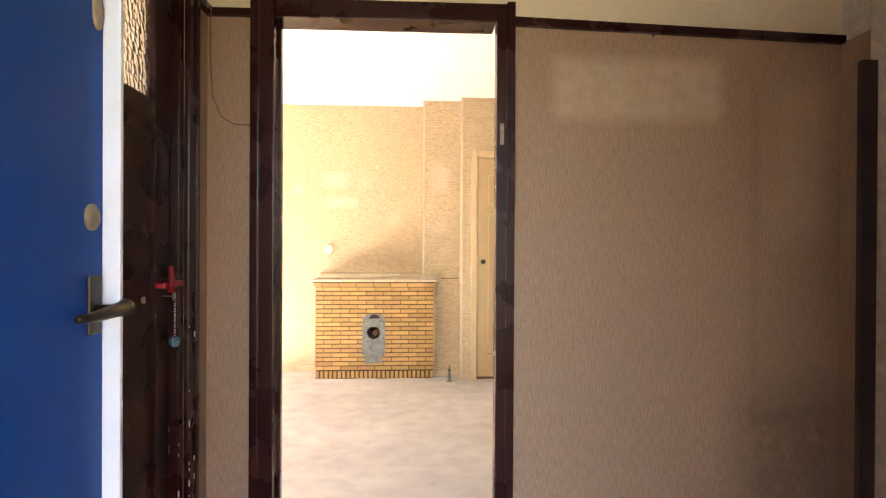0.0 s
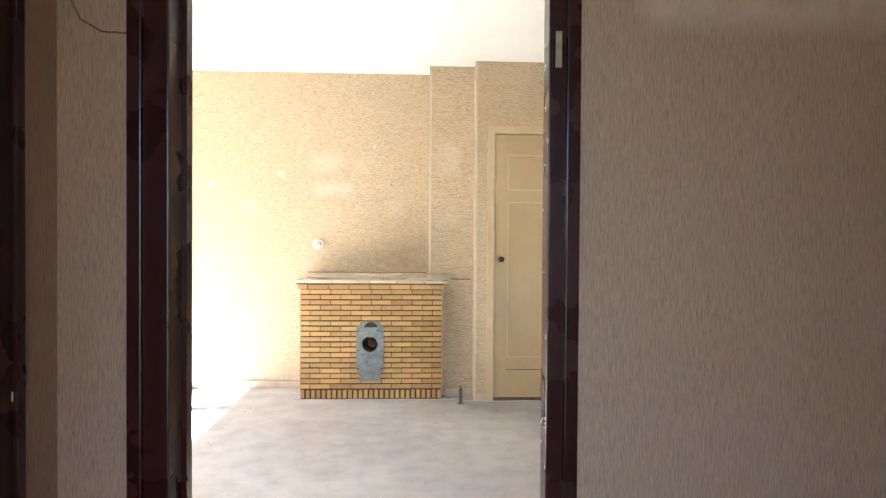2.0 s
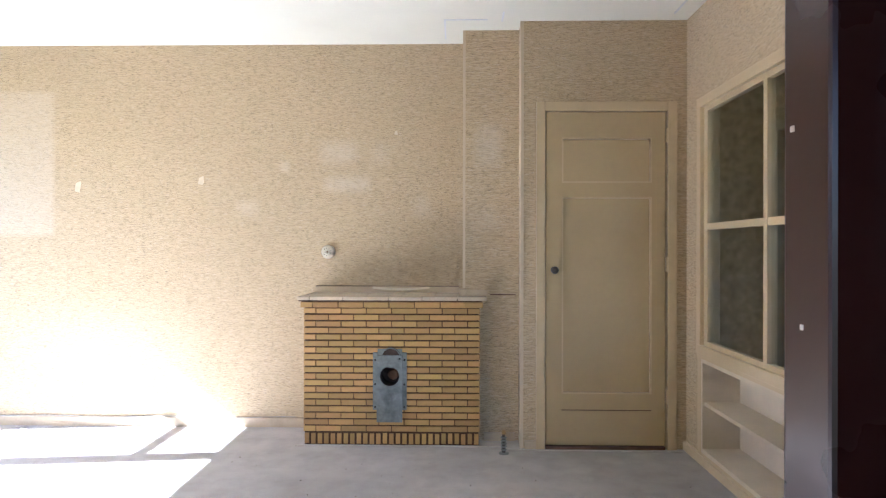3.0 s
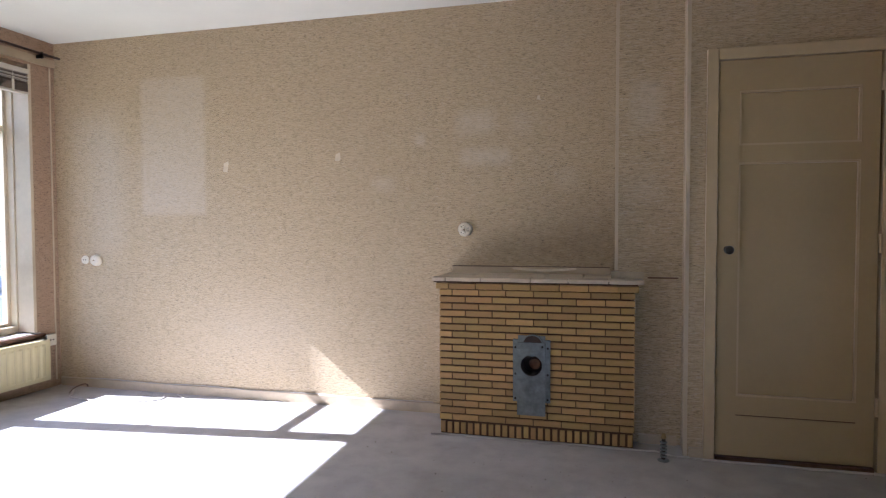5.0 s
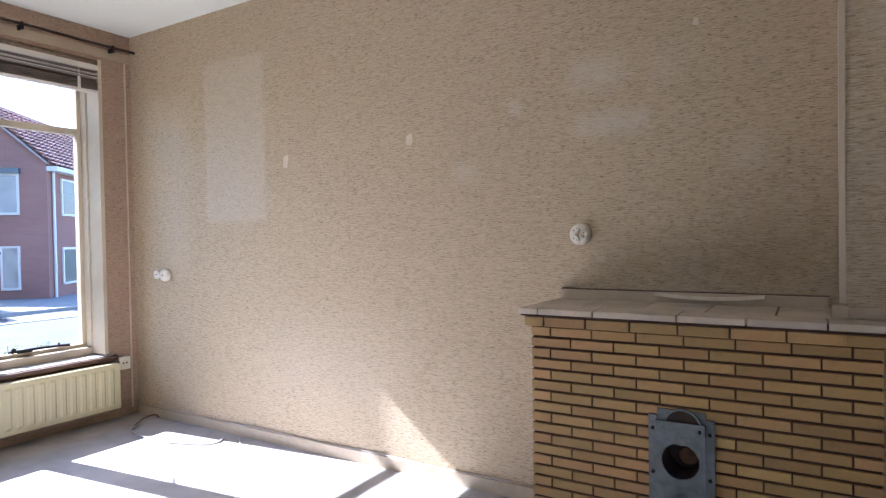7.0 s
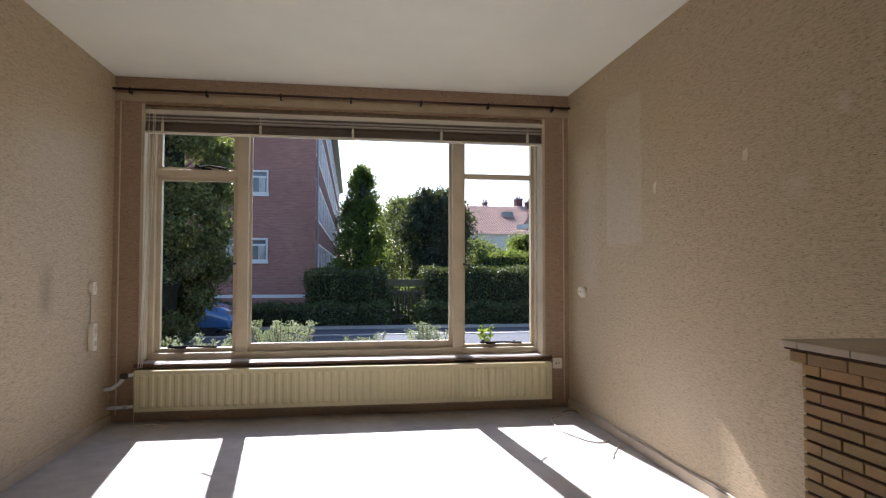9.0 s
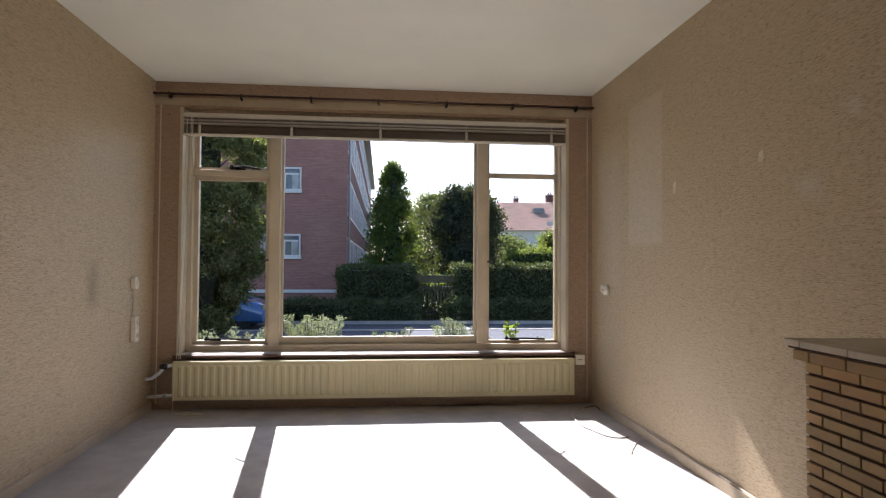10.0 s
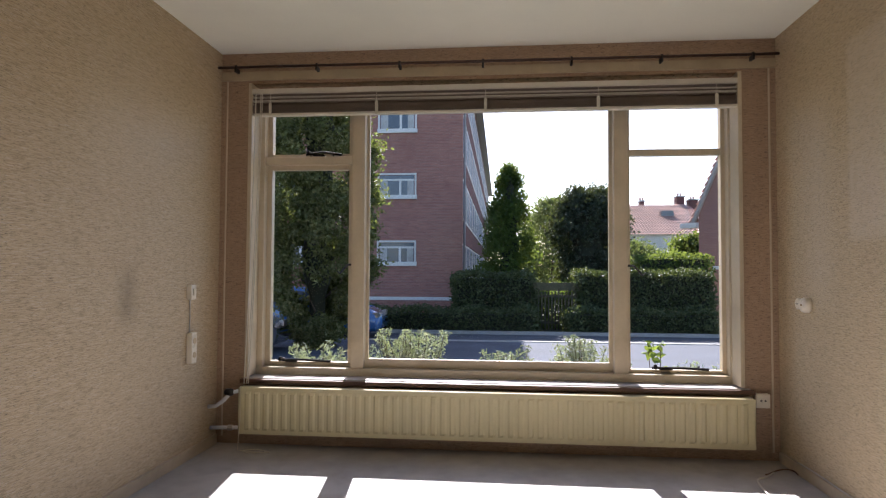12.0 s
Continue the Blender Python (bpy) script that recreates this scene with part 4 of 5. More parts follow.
def blind():
    b = thing("venetian_blind", (-3.69, 4.56, 2.3), "raised taupe venetian blind with cream head rail", "blind")
    y0, y1 = 2.998, 6.124
    part("head_rail", box(-3.668, -3.612, y0, y1, 2.326, 2.360, 0.003), rail_mat, b)
    # Solid taupe bar above the head rail, painting its shadow line.
    part("rail_shadow_bar", box(-3.70, -3.66, y0 - 0.004, y1 + 0.004, 2.364, 2.374), slat_mat, b)
    rr = random.Random(9)
    slat = mesh_of("slat", box(-0.024, 0.024, y0 + 0.004, y1 - 0.004, 0, 0.0016), slat_mat)
    for i in range(17):
        piece("slat", slat, b, (-3.640 + rr.uniform(-0.003, 0.003), 0, 2.198 + i * 0.0032))
    edge = mesh_of("slat", box(-0.024, 0.024, y0 + 0.004, y1 - 0.004, 0, 0.0045, 0.001), slat_mat)
    pale = mesh_of("slat", box(-0.025, 0.025, y0 + 0.004, y1 - 0.004, 0, 0.0045, 0.001), rail_mat)
    for i in range(5):
        tip = piece("slat", pale if i in (1, 3) else edge, b, (-3.639 + rr.uniform(-0.002, 0.002), 0, 2.258 + i * 0.0135))
        tip.rotation_euler = (rr.uniform(-0.001, 0.001), -0.24, 0)
    part("bottom_rail", box(-3.668, -3.613, y0, y1, 2.180, 2.195, 0.004), rail_mat, b)
    for y in (3.124, 3.845, 4.56, 5.274, 5.998):
        part("ladder_tape", boxes((-3.6118, -3.6105, y - 0.010, y + 0.010, 2.176, 2.262), (-3.6125, -3.6115, y - 0.002, y + 0.002, 2.262, 2.33)), cord_mat, b)
    for i, (ya, yb) in enumerate(((3.06, 2.995), (3.075, 3.01), (3.035, 2.985))):
        pts = [(-3.606 + 0.01 * i, ya + (yb - ya) * (t / 12) ** 1.5, 2.33 + (0.40 - 2.33) * t / 12) for t in range(13)]
        part("cord", tube(bmesh.new(), pts, 0.0034, 6), cord_mat, b)
    part("cord_tail", tube(bmesh.new(), [(-3.525, 2.985, 0.40), (-3.522, 2.99, 0.2), (-3.51, 2.985, 0.05), (-3.47, 3.0, 0.006), (-3.42, 3.1, 0.005), (-3.45, 3.22, 0.005), (-3.5, 3.12, 0.006), (-3.46, 3.02, 0.008), (-3.43, 3.16, 0.006)], 0.0024, 6), cord_mat, b)


blind()

# curtain rod on its board
rodt = thing("curtain_rod", (-3.6, 4.56, 2.52), "brown curtain rod on small brackets", "curtain rod")
part("rod", rod((-3.585, S, 2.500), (-3.585, N, 2.494), 0.009), rod_brown, rodt, "", True)
for y in (2.896, 3.448, 4.001, 4.543, 5.104, 5.659, 6.206):
    z = 2.500 - 0.006 * (y - S) / (N - S)
    part("bracket", boxes((W + 0.012, -3.572, y - 0.007, y + 0.007, z - 0.032, z - 0.006), (-3.592, -3.575, y - 0.007, y + 0.007, z - 0.034, z + 0.012)), iron, rodt)
strip("trim_curtain_board", [(W, W + 0.014, S + 0.002, N - 0.002, 2.422, 2.482)], board_cream, "cream curtain board above the window")


def radiator():
    r_ = thing("radiator", (-3.57, 4.57, 0.09), "long low cream panel radiator with upright grooves", "radiator")
    y0, y1, z0, z1 = 2.972, 6.176, 0.088, 0.386
    n, flat = 52, 0.03
    pitch = (y1 - y0 - 2 * flat) / n
    ys, ds = [y0, y0 + flat], [0.0, 0.0]
    for i in range(n):
        a = y0 + flat + i * pitch
        ys += [a + pitch * 0.14, a + pitch * 0.34, a + pitch * 0.66, a + pitch * 0.86, a + pitch]
        ds += [0.0, 1.0, 1.0, 0.0, 0.0]
    ys.append(y1)
    ds.append(0.0)
    levels = [(z0, 0.0), (z0 + 0.025, 0.0), (z0 + 0.04, 1.0), (z1 - 0.04, 1.0), (z1 - 0.025, 0.0), (z1 - 0.004, 0.0), (z1, -0.4)]
    for xf, s in ((-3.540, 1), (-3.606, -1)):
        bm = bmesh.new()
        grid = [[bm.verts.new((xf + s * 0.007 * (d * k if k >= 0 else k), y, z)) for y, d in zip(ys, ds)] for z, k in levels]
        for u, v in zip(grid, grid[1:]):
            for i in range(len(ys) - 1):
                bm.faces.new((u[i], u[i + 1], v[i + 1], v[i]))
        part("panel", bm, enamel, r_)
    part("end_cap", box(-3.606, -3.540, y0 - 0.004, y0 + 0.006, z0, z1, 0.003), enamel, r_)
    part("end_cap", box(-3.606, -3.540, y1 - 0.006, y1 + 0.004, z0, z1, 0.003), enamel, r_)
    part("top_grille", box(-3.604, -3.542, y0, y1, z1 - 0.008, z1 + 0.002), enamel, r_)
    for y in (3.4, 4.57, 5.75):
        part("wall_bracket", box(W, -3.60, y - 0.02, y + 0.02, 0.12, 0.34), enamel, r_)
    part("supply_pipe", tube(bmesh.new(), [(-3.53, S, 0.26), (-3.53, S + 0.05, 0.265), (-3.535, S + 0.10, 0.30), (-3.55, S + 0.14, 0.35), (-3.57, S + 0.20, 0.36)], 0.013, 12), white_paint, r_, "white painted supply pipe", True)
    part("valve", lathe([(0.016, 0), (0.024, 0.01), (0.026, 0.04), (0.020, 0.055), (0.012, 0.06)], pose(-3.55, S + 0.10, 0.352, -90, 0, 0), 14), black, r_, "dark radiator valve knob", True)
    part("return_pipe", rod((-3.56, S, 0.118), (-3.57, 2.98, 0.122), 0.012), white_paint, r_, "white painted return pipe", True)
    part("union_nut", lathe([(0.019, 0), (0.019, 0.03)], pose(-3.565, S + 0.12, 0.12, -90, 0, 0), 6), steel, r_)


radiator()


# ---- glazed partition and shelves ----
def partition():
    p = thing("window_2", (E, 4.4, 0.62), "cream inner window of square panes in the partition", "window", kind="structure")
    y0, y1, z0, z1 = 3.06, 5.745, 0.62, 2.075
    part("frame_rail", box(E - 0.022, E + 0.09, y0, y1, z1 - 0.055, z1, 0.004), cream, p)
    part("frame_rail", box(E - 0.022, E + 0.09, y0, y1, z0, z0 + 0.055, 0.004), cream, p)
    part("frame_stile", box(E - 0.022, E + 0.09, y1 - 0.055, y1, z0 + 0.055, z1 - 0.055, 0.004), cream, p)
    part("frame_stile", box(E - 0.022, E + 0.09, y0, y0 + 0.055, z0 + 0.055, z1 - 0.055, 0.004), cream, p)
    part("sash_bead", boxes((E, E + 0.03, y1 - 0.10, y1 - 0.055, z0 + 0.055, z1 - 0.055), (E, E + 0.03, y0 + 0.055, y1 - 0.1, z1 - 0.085, z1 - 0.055), (E, E + 0.03, y0 + 0.055, y1 - 0.1, z0 + 0.055, z0 + 0.08)), cream, p)
    ys = [y1 - 0.10, 5.005, 4.385, 3.765, y0 + 0.055]
    for y in ys[1:-1]:
        part("glazing_bar", box(E - 0.004, E + 0.034, y - 0.018, y + 0.018, z0 + 0.08, z1 - 0.085, 0.003), cream, p)
    part("glazing_bar", box(E - 0.001, E + 0.031, y0 + 0.055, y1 - 0.1, 1.325, 1.361, 0.003), cream, p)
    for a, b in zip(ys, ys[1:]):
        for c, d in ((z0 + 0.08, 1.325), (1.361, z1 - 0.085)):
            part("pane", box(E + 0.014, E + 0.018, b + 0.018, a - 0.018 if a != ys[0] else a, c, d), pane_glass, p, "old clear pane")
    s = thing("built_in_shelf", (E, 4.4, 0.07), "white built-in open shelves under the partition window", "shelf")
    d = 0.20
    part("back", box(E + d, E + d + 0.015, 3.06, 5.70, 0.07, 0.60), shelf_paint, s)
    part("bottom", box(E - 0.012, E + d, 3.06, 5.70, 0.07, 0.092), shelf_paint, s)
    part("top", box(E - 0.012, E + d, 3.06, 5.70, 0.578, 0.60), shelf_paint, s)
    for y in (3.07, 3.87, 4.71, 5.692):
        part("upright", box(E - 0.012, E + d, y - 0.011, y + 0.011, 0.092, 0.578), shelf_paint, s)
    for a, b in ((3.081, 3.859), (3.881, 4.699), (4.721, 5.681)):
        part("shelf_board", box(E + 0.0, E + d, a, b, 0.335, 0.355, 0.002), shelf_paint, s)
    part("face_strip", boxes((E - 0.018, E, 3.06, 5.745, 0.60, 0.625), (E - 0.014, E, 5.70, 5.745, 0.0, 0.60)), cream, s)
    part("plinth", box(E - 0.012, E + 0.005, 3.06, 5.745, 0.0, 0.07), cream, s)
    part("floor_strip", box(E - 0.02, E, 2.9, 5.95, 0.0, 0.05), cream, s)
    b = thing("inner_door_frame", (3.0, 6.42, 0), "dim cream door frame in the back room", "door frame", kind="structure")
    part("jamb", box(2.55, 2.62, 6.39, 6.438, 0, 2.1), cream, b)
    part("jamb", box(3.4, 3.47, 6.39, 6.438, 0, 2.1), cream, b)
    part("head", box(2.62, 3.4, 6.39, 6.438, 2.03, 2.1), cream, b)
    part("leaf", box(2.62, 3.4, 6.415, 6.438, 0.02, 2.03), back_leaf, b)


partition()


# ---- hall ----
def front_door():
    d = thing("front_door", (-0.23, 0.66, 0.03), "open blue front door with a white edge and bronze handle", "door")
    x = -0.212
    part("leaf", box(x - 0.042, x, 0.66, 1.499, 0.03, 2.18, 0.003), blue_paint, d)
    part("edge_lipping", box(x, x + 0.033, 1.487, 1.499, 0.03, 2.18, 0.002), white_paint, d, "chipped white edge strip")
    h = part("handle_plate", box(x, x + 0.007, 1.432, 1.474, 1.072, 1.178, 0.003), bronze, d, "worn bronze handle plate")
    part("lever_neck", rod((x + 0.004, 1.452, 1.117), (x + 0.050, 1.452, 1.117), 0.009), bronze, h, "", True)
    part("lever", tube(bmesh.new(), [(x + 0.054, 1.462, 1.119), (x + 0.055, 1.456, 1.119), (x + 0.057, 1.42, 1.119), (x + 0.059, 1.37, 1.117), (x + 0.058, 1.325, 1.116), (x + 0.055, 1.30, 1.117)], 0.0165, 14, 0.006), bronze, h, "bronze lever handle tapering to its tip", True)
    part("knob_end", lathe([(0.0163, 0), (0.014, 0.006), (0.008, 0.010), (0.001, 0.0115)], pose(x + 0.054, 1.461, 1.119, -90, 0, 0), 16), bronze, h, "", True)
    part("lock_rose", lathe([(0.024, 0), (0.024, 0.004), (0.019, 0.008), (0.012, 0.009)], pose(x, 1.447, 1.282, 0, 90, 0), 24), rose_mat, d, "tarnished round lock rose", True)
    part("lock_rose", lathe([(0.018, 0), (0.018, 0.004), (0.013, 0.007)], pose(x, 1.466, 1.655, 0, 90, 0) @ Matrix.Diagonal((1.9, 1, 1, 1)), 24), rose_mat, d, "tarnished oval night latch", True)


def cupboard_door():
    d = thing("cupboard_door", (-0.44, 1.83, 0.02), "dark brown gloss cupboard door with pebbled glass", "door")
    xa, xb, y0, y1 = -0.475, -0.435, 1.48, 2.384
    part("stile", box(xa, xb, 2.275, y1, 0.02, 2.12, 0.004), brown_paint, d)
    part("stile", box(xa, xb, y0, y0 + 0.12, 0.02, 2.12, 0.004), brown_paint, d)
    for a, b in ((2.0, 2.12), (1.565, 1.683), (0.02, 0.22)):
        part("rail", box(xa, xb, y0 + 0.12, 2.275, a, b, 0.004), brown_paint, d)
    part("panel", box(xa + 0.012, xb - 0.014, y0 + 0.12, 2.275, 0.22, 1.565), brown_paint, d)
    part("upper_pane", box(xa + 0.016, xa + 0.021, y0 + 0.12, 2.275, 1.683, 2.0), obscure_glass, d, "pebbled obscure glass")
    f = thing("door_3", (-0.44, 1.9, 0), "dark brown gloss cupboard door frame", "door frame", kind="structure")
    part("jamb", box(-0.50, -0.405, 2.388, 2.43, 0.0, 2.15, 0.004), brown_paint, f)
    part("jamb", box(-0.50, -0.405, 1.36, 1.476, 0.0, 2.15, 0.004), brown_paint, f)
    part("head", box(-0.50, -0.405, 1.476, 2.388, 2.124, 2.15), brown_paint, f)
    part("architrave", box(-0.405, -0.385, 2.428, 2.505, 0.0, 2.2, 0.006), brown_paint, f)
    part("architrave_bead", box(-0.388, -0.376, 2.478, 2.505, 0.0, 2.2, 0.003), brown_paint, f)
    bm = bmesh.new()
    q = random.Random(4)
    for i in range(40):
        z, s = q.uniform(0.1, 1.0) ** 1.3, q.uniform(0.002, 0.005)
        y = q.choice((2.382, 2.390, 2.430, 2.476))
        xs = {2.382: -0.435, 2.390: -0.405, 2.430: -0.385, 2.476: -0.385}[y]
        bx(bm, xs - 0.001, xs + 0.0015, y - s / 2, y + s / 2, z, z + s * q.uniform(1.5, 5))
    part("paint_chip", bm, chips, f, "pale chips along the edges")
    l = thing("red_latch", (-0.41, 2.30, 1.11), "red plastic swivel latch on the cupboard door", "latch")
    part("arm", box(-0.42, -0.398, 2.255, 2.405, 1.096, 1.116, 0.005), red_plastic, l)
    part("grip", tube(bmesh.new(), [(-0.395, 2.285, 1.085), (-0.388, 2.285, 1.12), (-0.392, 2.278, 1.165)], 0.013, 10, 0.009), red_plastic, l, "", True)
    part("pivot", rod((-0.436, 2.285, 1.106), (-0.385, 2.285, 1.106), 0.012), red_plastic, l)
    k = thing("hanging_key_chain", (-0.40, 2.33, 1.06), "small key on a chain with a beaded bobble", "key chain")
    part("eye_screw", rod((-0.436, 2.33, 1.068), (-0.40, 2.33, 1.068), 0.002, 6), steel, k)
    part("eyelet", lathe([(0.012, 0), (0.012, 0.005), (0.006, 0.005), (0.006, 0)], pose(-0.402, 2.33, 1.068, 0, 90, 0), 16), steel, k)
    for i in range(14):
        part("chain_link", lathe([(0.0045, 0), (0.0045, 0.0018), (0.0022, 0.0018), (0.0022, 0)], pose(-0.398, 2.333, 1.052 - i * 0.0085, 0, 90 if i % 2 else 0, 0), 8), steel, k)
    part("bobble", lathe([(0.004, -0.018), (0.014, -0.012), (0.018, 0), (0.014, 0.012), (0.004, 0.018)], pose(-0.398, 2.333, 0.922), 12), paint("teal_beads", (0.12, 0.24, 0.28), 0.3, 0.5, 150, 300, 0.5), k, "glittering teal bead bobble")
    t = thing("screw_eye", (-0.43, 2.18, 1.07), "small white screw eye", "screw eye")
    part("ring", lathe([(0.011, 0), (0.011, 0.006), (0.005, 0.006), (0.005, 0)], pose(-0.434, 2.18, 1.068, 0, 90, 0), 14), steel, t)


front_door()
cupboard_door()
cable("hall_wire", [(-0.372, 2.60, 2.11), (-0.378, 2.61, 1.95), (-0.372, 2.62, 1.78), (-0.345, 2.643, 1.71), (-0.30, 2.645, 1.685), (-0.235, 2.645, 1.682)], 0.0022, brown_wood, "thin old bell wire on the hall wall")
tagged(part("torn_notch", prism([(1.283, 2.077), (1.312, 2.077), (1.300, 2.05), (1.296, 2.05)], "y", 2.6485, 2.65), board_wood), "dark tear in the hall wallpaper", "wall patch", kind="structure")
# Added out of view: porch walls and roof that cut the hall's light.
setting("wall_light_baffle", boxes((-1.3, -1.05, -2.2, 0.45, GROUND, 2.9), (1.7, 1.95, -2.2, 0.45, GROUND, 2.9), (-1.05, 1.7, -2.2, 0.45, 2.45, 2.65)), house_brick, "added unseen brick porch that limits light into the hall", "wall")
tagged(part("doorstep", box(-1.0, 1.6, -1.2, 0.45, -0.8, -0.02, 0.01), kerb_mat), "concrete doorstep outside the front door", "doorstep", kind="structure")

# ---- outdoors ----
def leaf_mesh(name, pts, nrm, size, material, seed, slim=0.55):
    """Many single leaves, each a bent four-cornered blade, in one mesh."""
    g = np.random.default_rng(seed)
    n = len(pts)
    a = g.normal(size=(n, 3)) + nrm * 0.3
    a /= np.linalg.norm(a, axis=1)[:, None]
    b = np.cross(a, g.normal(size=(n, 3)))
    b /= np.linalg.norm(b, axis=1)[:, None]
    s = size * g.uniform(0.6, 1.35, size=(n, 1))
    c = np.cross(a, b)
    v = np.stack([pts - a * s, pts - b * s * slim + c * s * 0.15, pts + a * s, pts + b * s * slim + c * s * 0.15], axis=1).reshape(-1, 3)
    f = np.arange(4 * n).reshape(n, 4)
    me = bpy.data.meshes.new(name)
    me.from_pydata(v.tolist(), [], f.tolist())
    me.materials.append(material)
    return me


def leaves(name, parent, pts, nrm, size, material, seed, slim=0.55):
    ob = new(name, leaf_mesh(name, pts, nrm, size, material, seed, slim))
    ob.parent = parent
    ob.matrix_parent_inverse = Matrix.Translation(parent.location).inverted()
    return ob


def tree(name, x, y, z0, h, bare, radius, n, size, material, seed, label, clumps=90, spread=0.28, core=0.0):
    """radius: the crown's half width at a share 0 to 1 of its height."""
    t = thing(name, (x, y, z0), label, "tree")
    g = np.random.default_rng(seed)
    trunk = bmesh.new()
    tube(trunk, [(x + 0.05 * math.sin(i), y + 0.05 * math.cos(1.7 * i), z0 + h * 0.9 * i / 8) for i in range(9)], max(0.09, h * 0.018), 10, 0.015)
    for i in range(18):
        u = 0.12 + 0.8 * i / 18
        ang = i * 2.4
        r0 = radius(u) * 0.8
        zz = z0 + bare + (h - bare) * u
        tube(trunk, [(x, y, zz - r0 * 0.5), (x + 0.5 * r0 * math.cos(ang), y + 0.5 * r0 * math.sin(ang), zz - r0 * 0.1), (x + r0 * math.cos(ang), y + r0 * math.sin(ang), zz + r0 * 0.25)], 0.03, 6, 0.006)
    part("trunk", trunk, bark, t)
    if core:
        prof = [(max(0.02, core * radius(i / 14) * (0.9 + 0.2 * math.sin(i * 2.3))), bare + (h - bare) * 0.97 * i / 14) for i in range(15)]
        part("inner_twigs", lathe(prof, pose(x, y, z0), 14), thicket, t, "twig core, the crown's inner shade in its colour")
    u = g.uniform(0, 1, clumps) ** 0.9
    ang = g.uniform(0, 2 * math.pi, clumps)
    rr = np.array([radius(k) for k in u])
    rad = rr * np.sqrt(g.uniform(0.62 if core else 0.12, 1.0, clumps)) * g.uniform(0.82, 1.06, clumps)
    cen = np.stack([x + rad * np.cos(ang), y + rad * np.sin(ang), z0 + bare + (h - bare) * u], axis=1)
    pick = g.integers(0, clumps, n)
    pts = cen[pick] + g.normal(size=(n, 3)) * (spread * (0.4 + 0.6 * rr[pick] / rr.max()))[:, None]
    nrm = pts - np.array([x, y, 0]) * [1, 1, 0] - pts * [0, 0, 1]
    leaves("crown", t, pts, nrm, size, material, seed + 1)
    return t


def hedge(x0, x1, y0, y1, z0, z1, n, size, material, seed, label, solid=True):
    h = thing("hedge", ((x0 + x1) / 2, (y0 + y1) / 2, z0), label, "hedge", "hedges across the street")
    if solid:
        part("twigs", box(x0 + 0.12, x1 - 0.12, y0 + 0.1, y1 - 0.1, z0, z1 - 0.12), thicket, h, "twig core, the hedge's inner shade in its colour")
    g = np.random.default_rng(seed)
    top, side = (x1 - x0) * (y1 - y0), (z1 - z0) * (y1 - y0)
    ends = 2 * (x1 - x0) * (z1 - z0)
    p = g.uniform(size=(n, 3)) * [x1 - x0, y1 - y0, z1 - z0] + [x0, y0, z0]
    which = g.uniform(size=n) * (top + side + ends)
    p[:, 2] = np.where(which < top, z1, p[:, 2])
    p[:, 0] = np.where((which >= top) & (which < top + side), x1, p[:, 0])
    e = which >= top + side
    p[:, 1] = np.where(e, np.where(g.uniform(size=n) < 0.5, y0, y1), p[:, 1])
    p[:, 2] -= (z1 - z0) * 0.22 * np.clip(np.abs(p[:, 1] - (y0 + y1) / 2) / ((y1 - y0) / 2) - 0.86, 0, 1) * (which < top)
    p += g.normal(size=(n, 3)) * [0.075, 0.075, 0.06] + 0.05 * np.sin(p[:, [1, 2, 1]] * [4.1, 5.3, 3.7])
    leaves("foliage", h, p, p * 0 + [0.6, 0, 0.6], size, material, seed + 1)


def shrub(x, y, z0, h, r, n, size, material, seed, label, stems=16):
    s = thing("shrub", (x, y, z0), label, "shrub", "shrubs under the window")
    g = np.random.default_rng(seed)
    bm = bmesh.new()
    pts = []
    for i in range(stems):
        ang, lean, hh = g.uniform(0, 6.28), g.uniform(0.1, 1.0) * r, h * g.uniform(0.72, 1.04)
        line = [(x + lean * math.cos(ang) * t ** 1.4, y + lean * math.sin(ang) * t ** 1.4, z0 + hh * t) for t in (0, 0.35, 0.7, 1.0)]
        tube(bm, line, 0.008, 5, 0.003)
        m = n // stems
        t = 1 - g.uniform(0, 1, m) ** 1.4 * 0.75
        c = np.stack([x + lean * math.cos(ang) * t ** 1.4, y + lean * math.sin(ang) * t ** 1.4, z0 + hh * t], axis=1)
        pts.append(c + g.normal(size=(m, 3)) * (0.02 + 0.06 * (1 - t))[:, None] * [1, 1, 0.7])
    part("stem", bm, bark, s)
    p = np.concatenate(pts)
    leaves("foliage", s, p, p * 0 + [0, 0, 0.5], size, material, seed + 1, 0.3 if n > 1000 else 0.6)


setting("ground", box(-2500, 2500, -2500, 2500, GROUND - 0.5, GROUND), grass_ground, "rough grassy ground reaching far", "ground")
setting("road", box(-18.3, -15.9, -120, 140, GROUND, GROUND + 0.02), asphalt, "grey asphalt street", "road")
setting("pavement", box(-15.7, -8.8, -120, 140, GROUND, GROUND + 0.10), paving_shaded, "paved path and forecourt, blue-grey street shade in its colour", "pavement")
setting("pavement_far", box(-26.0, -18.5, 10.6, 30, GROUND, GROUND + 0.09), paving, "pale paved drive beside the house", "pavement")
for a, b in ((-15.9, -15.75), (-18.45, -18.3)):
    setting("kerb", box(a, b, -120, 140, GROUND, GROUND + 0.12), kerb_mat, "concrete street kerb", "kerb")


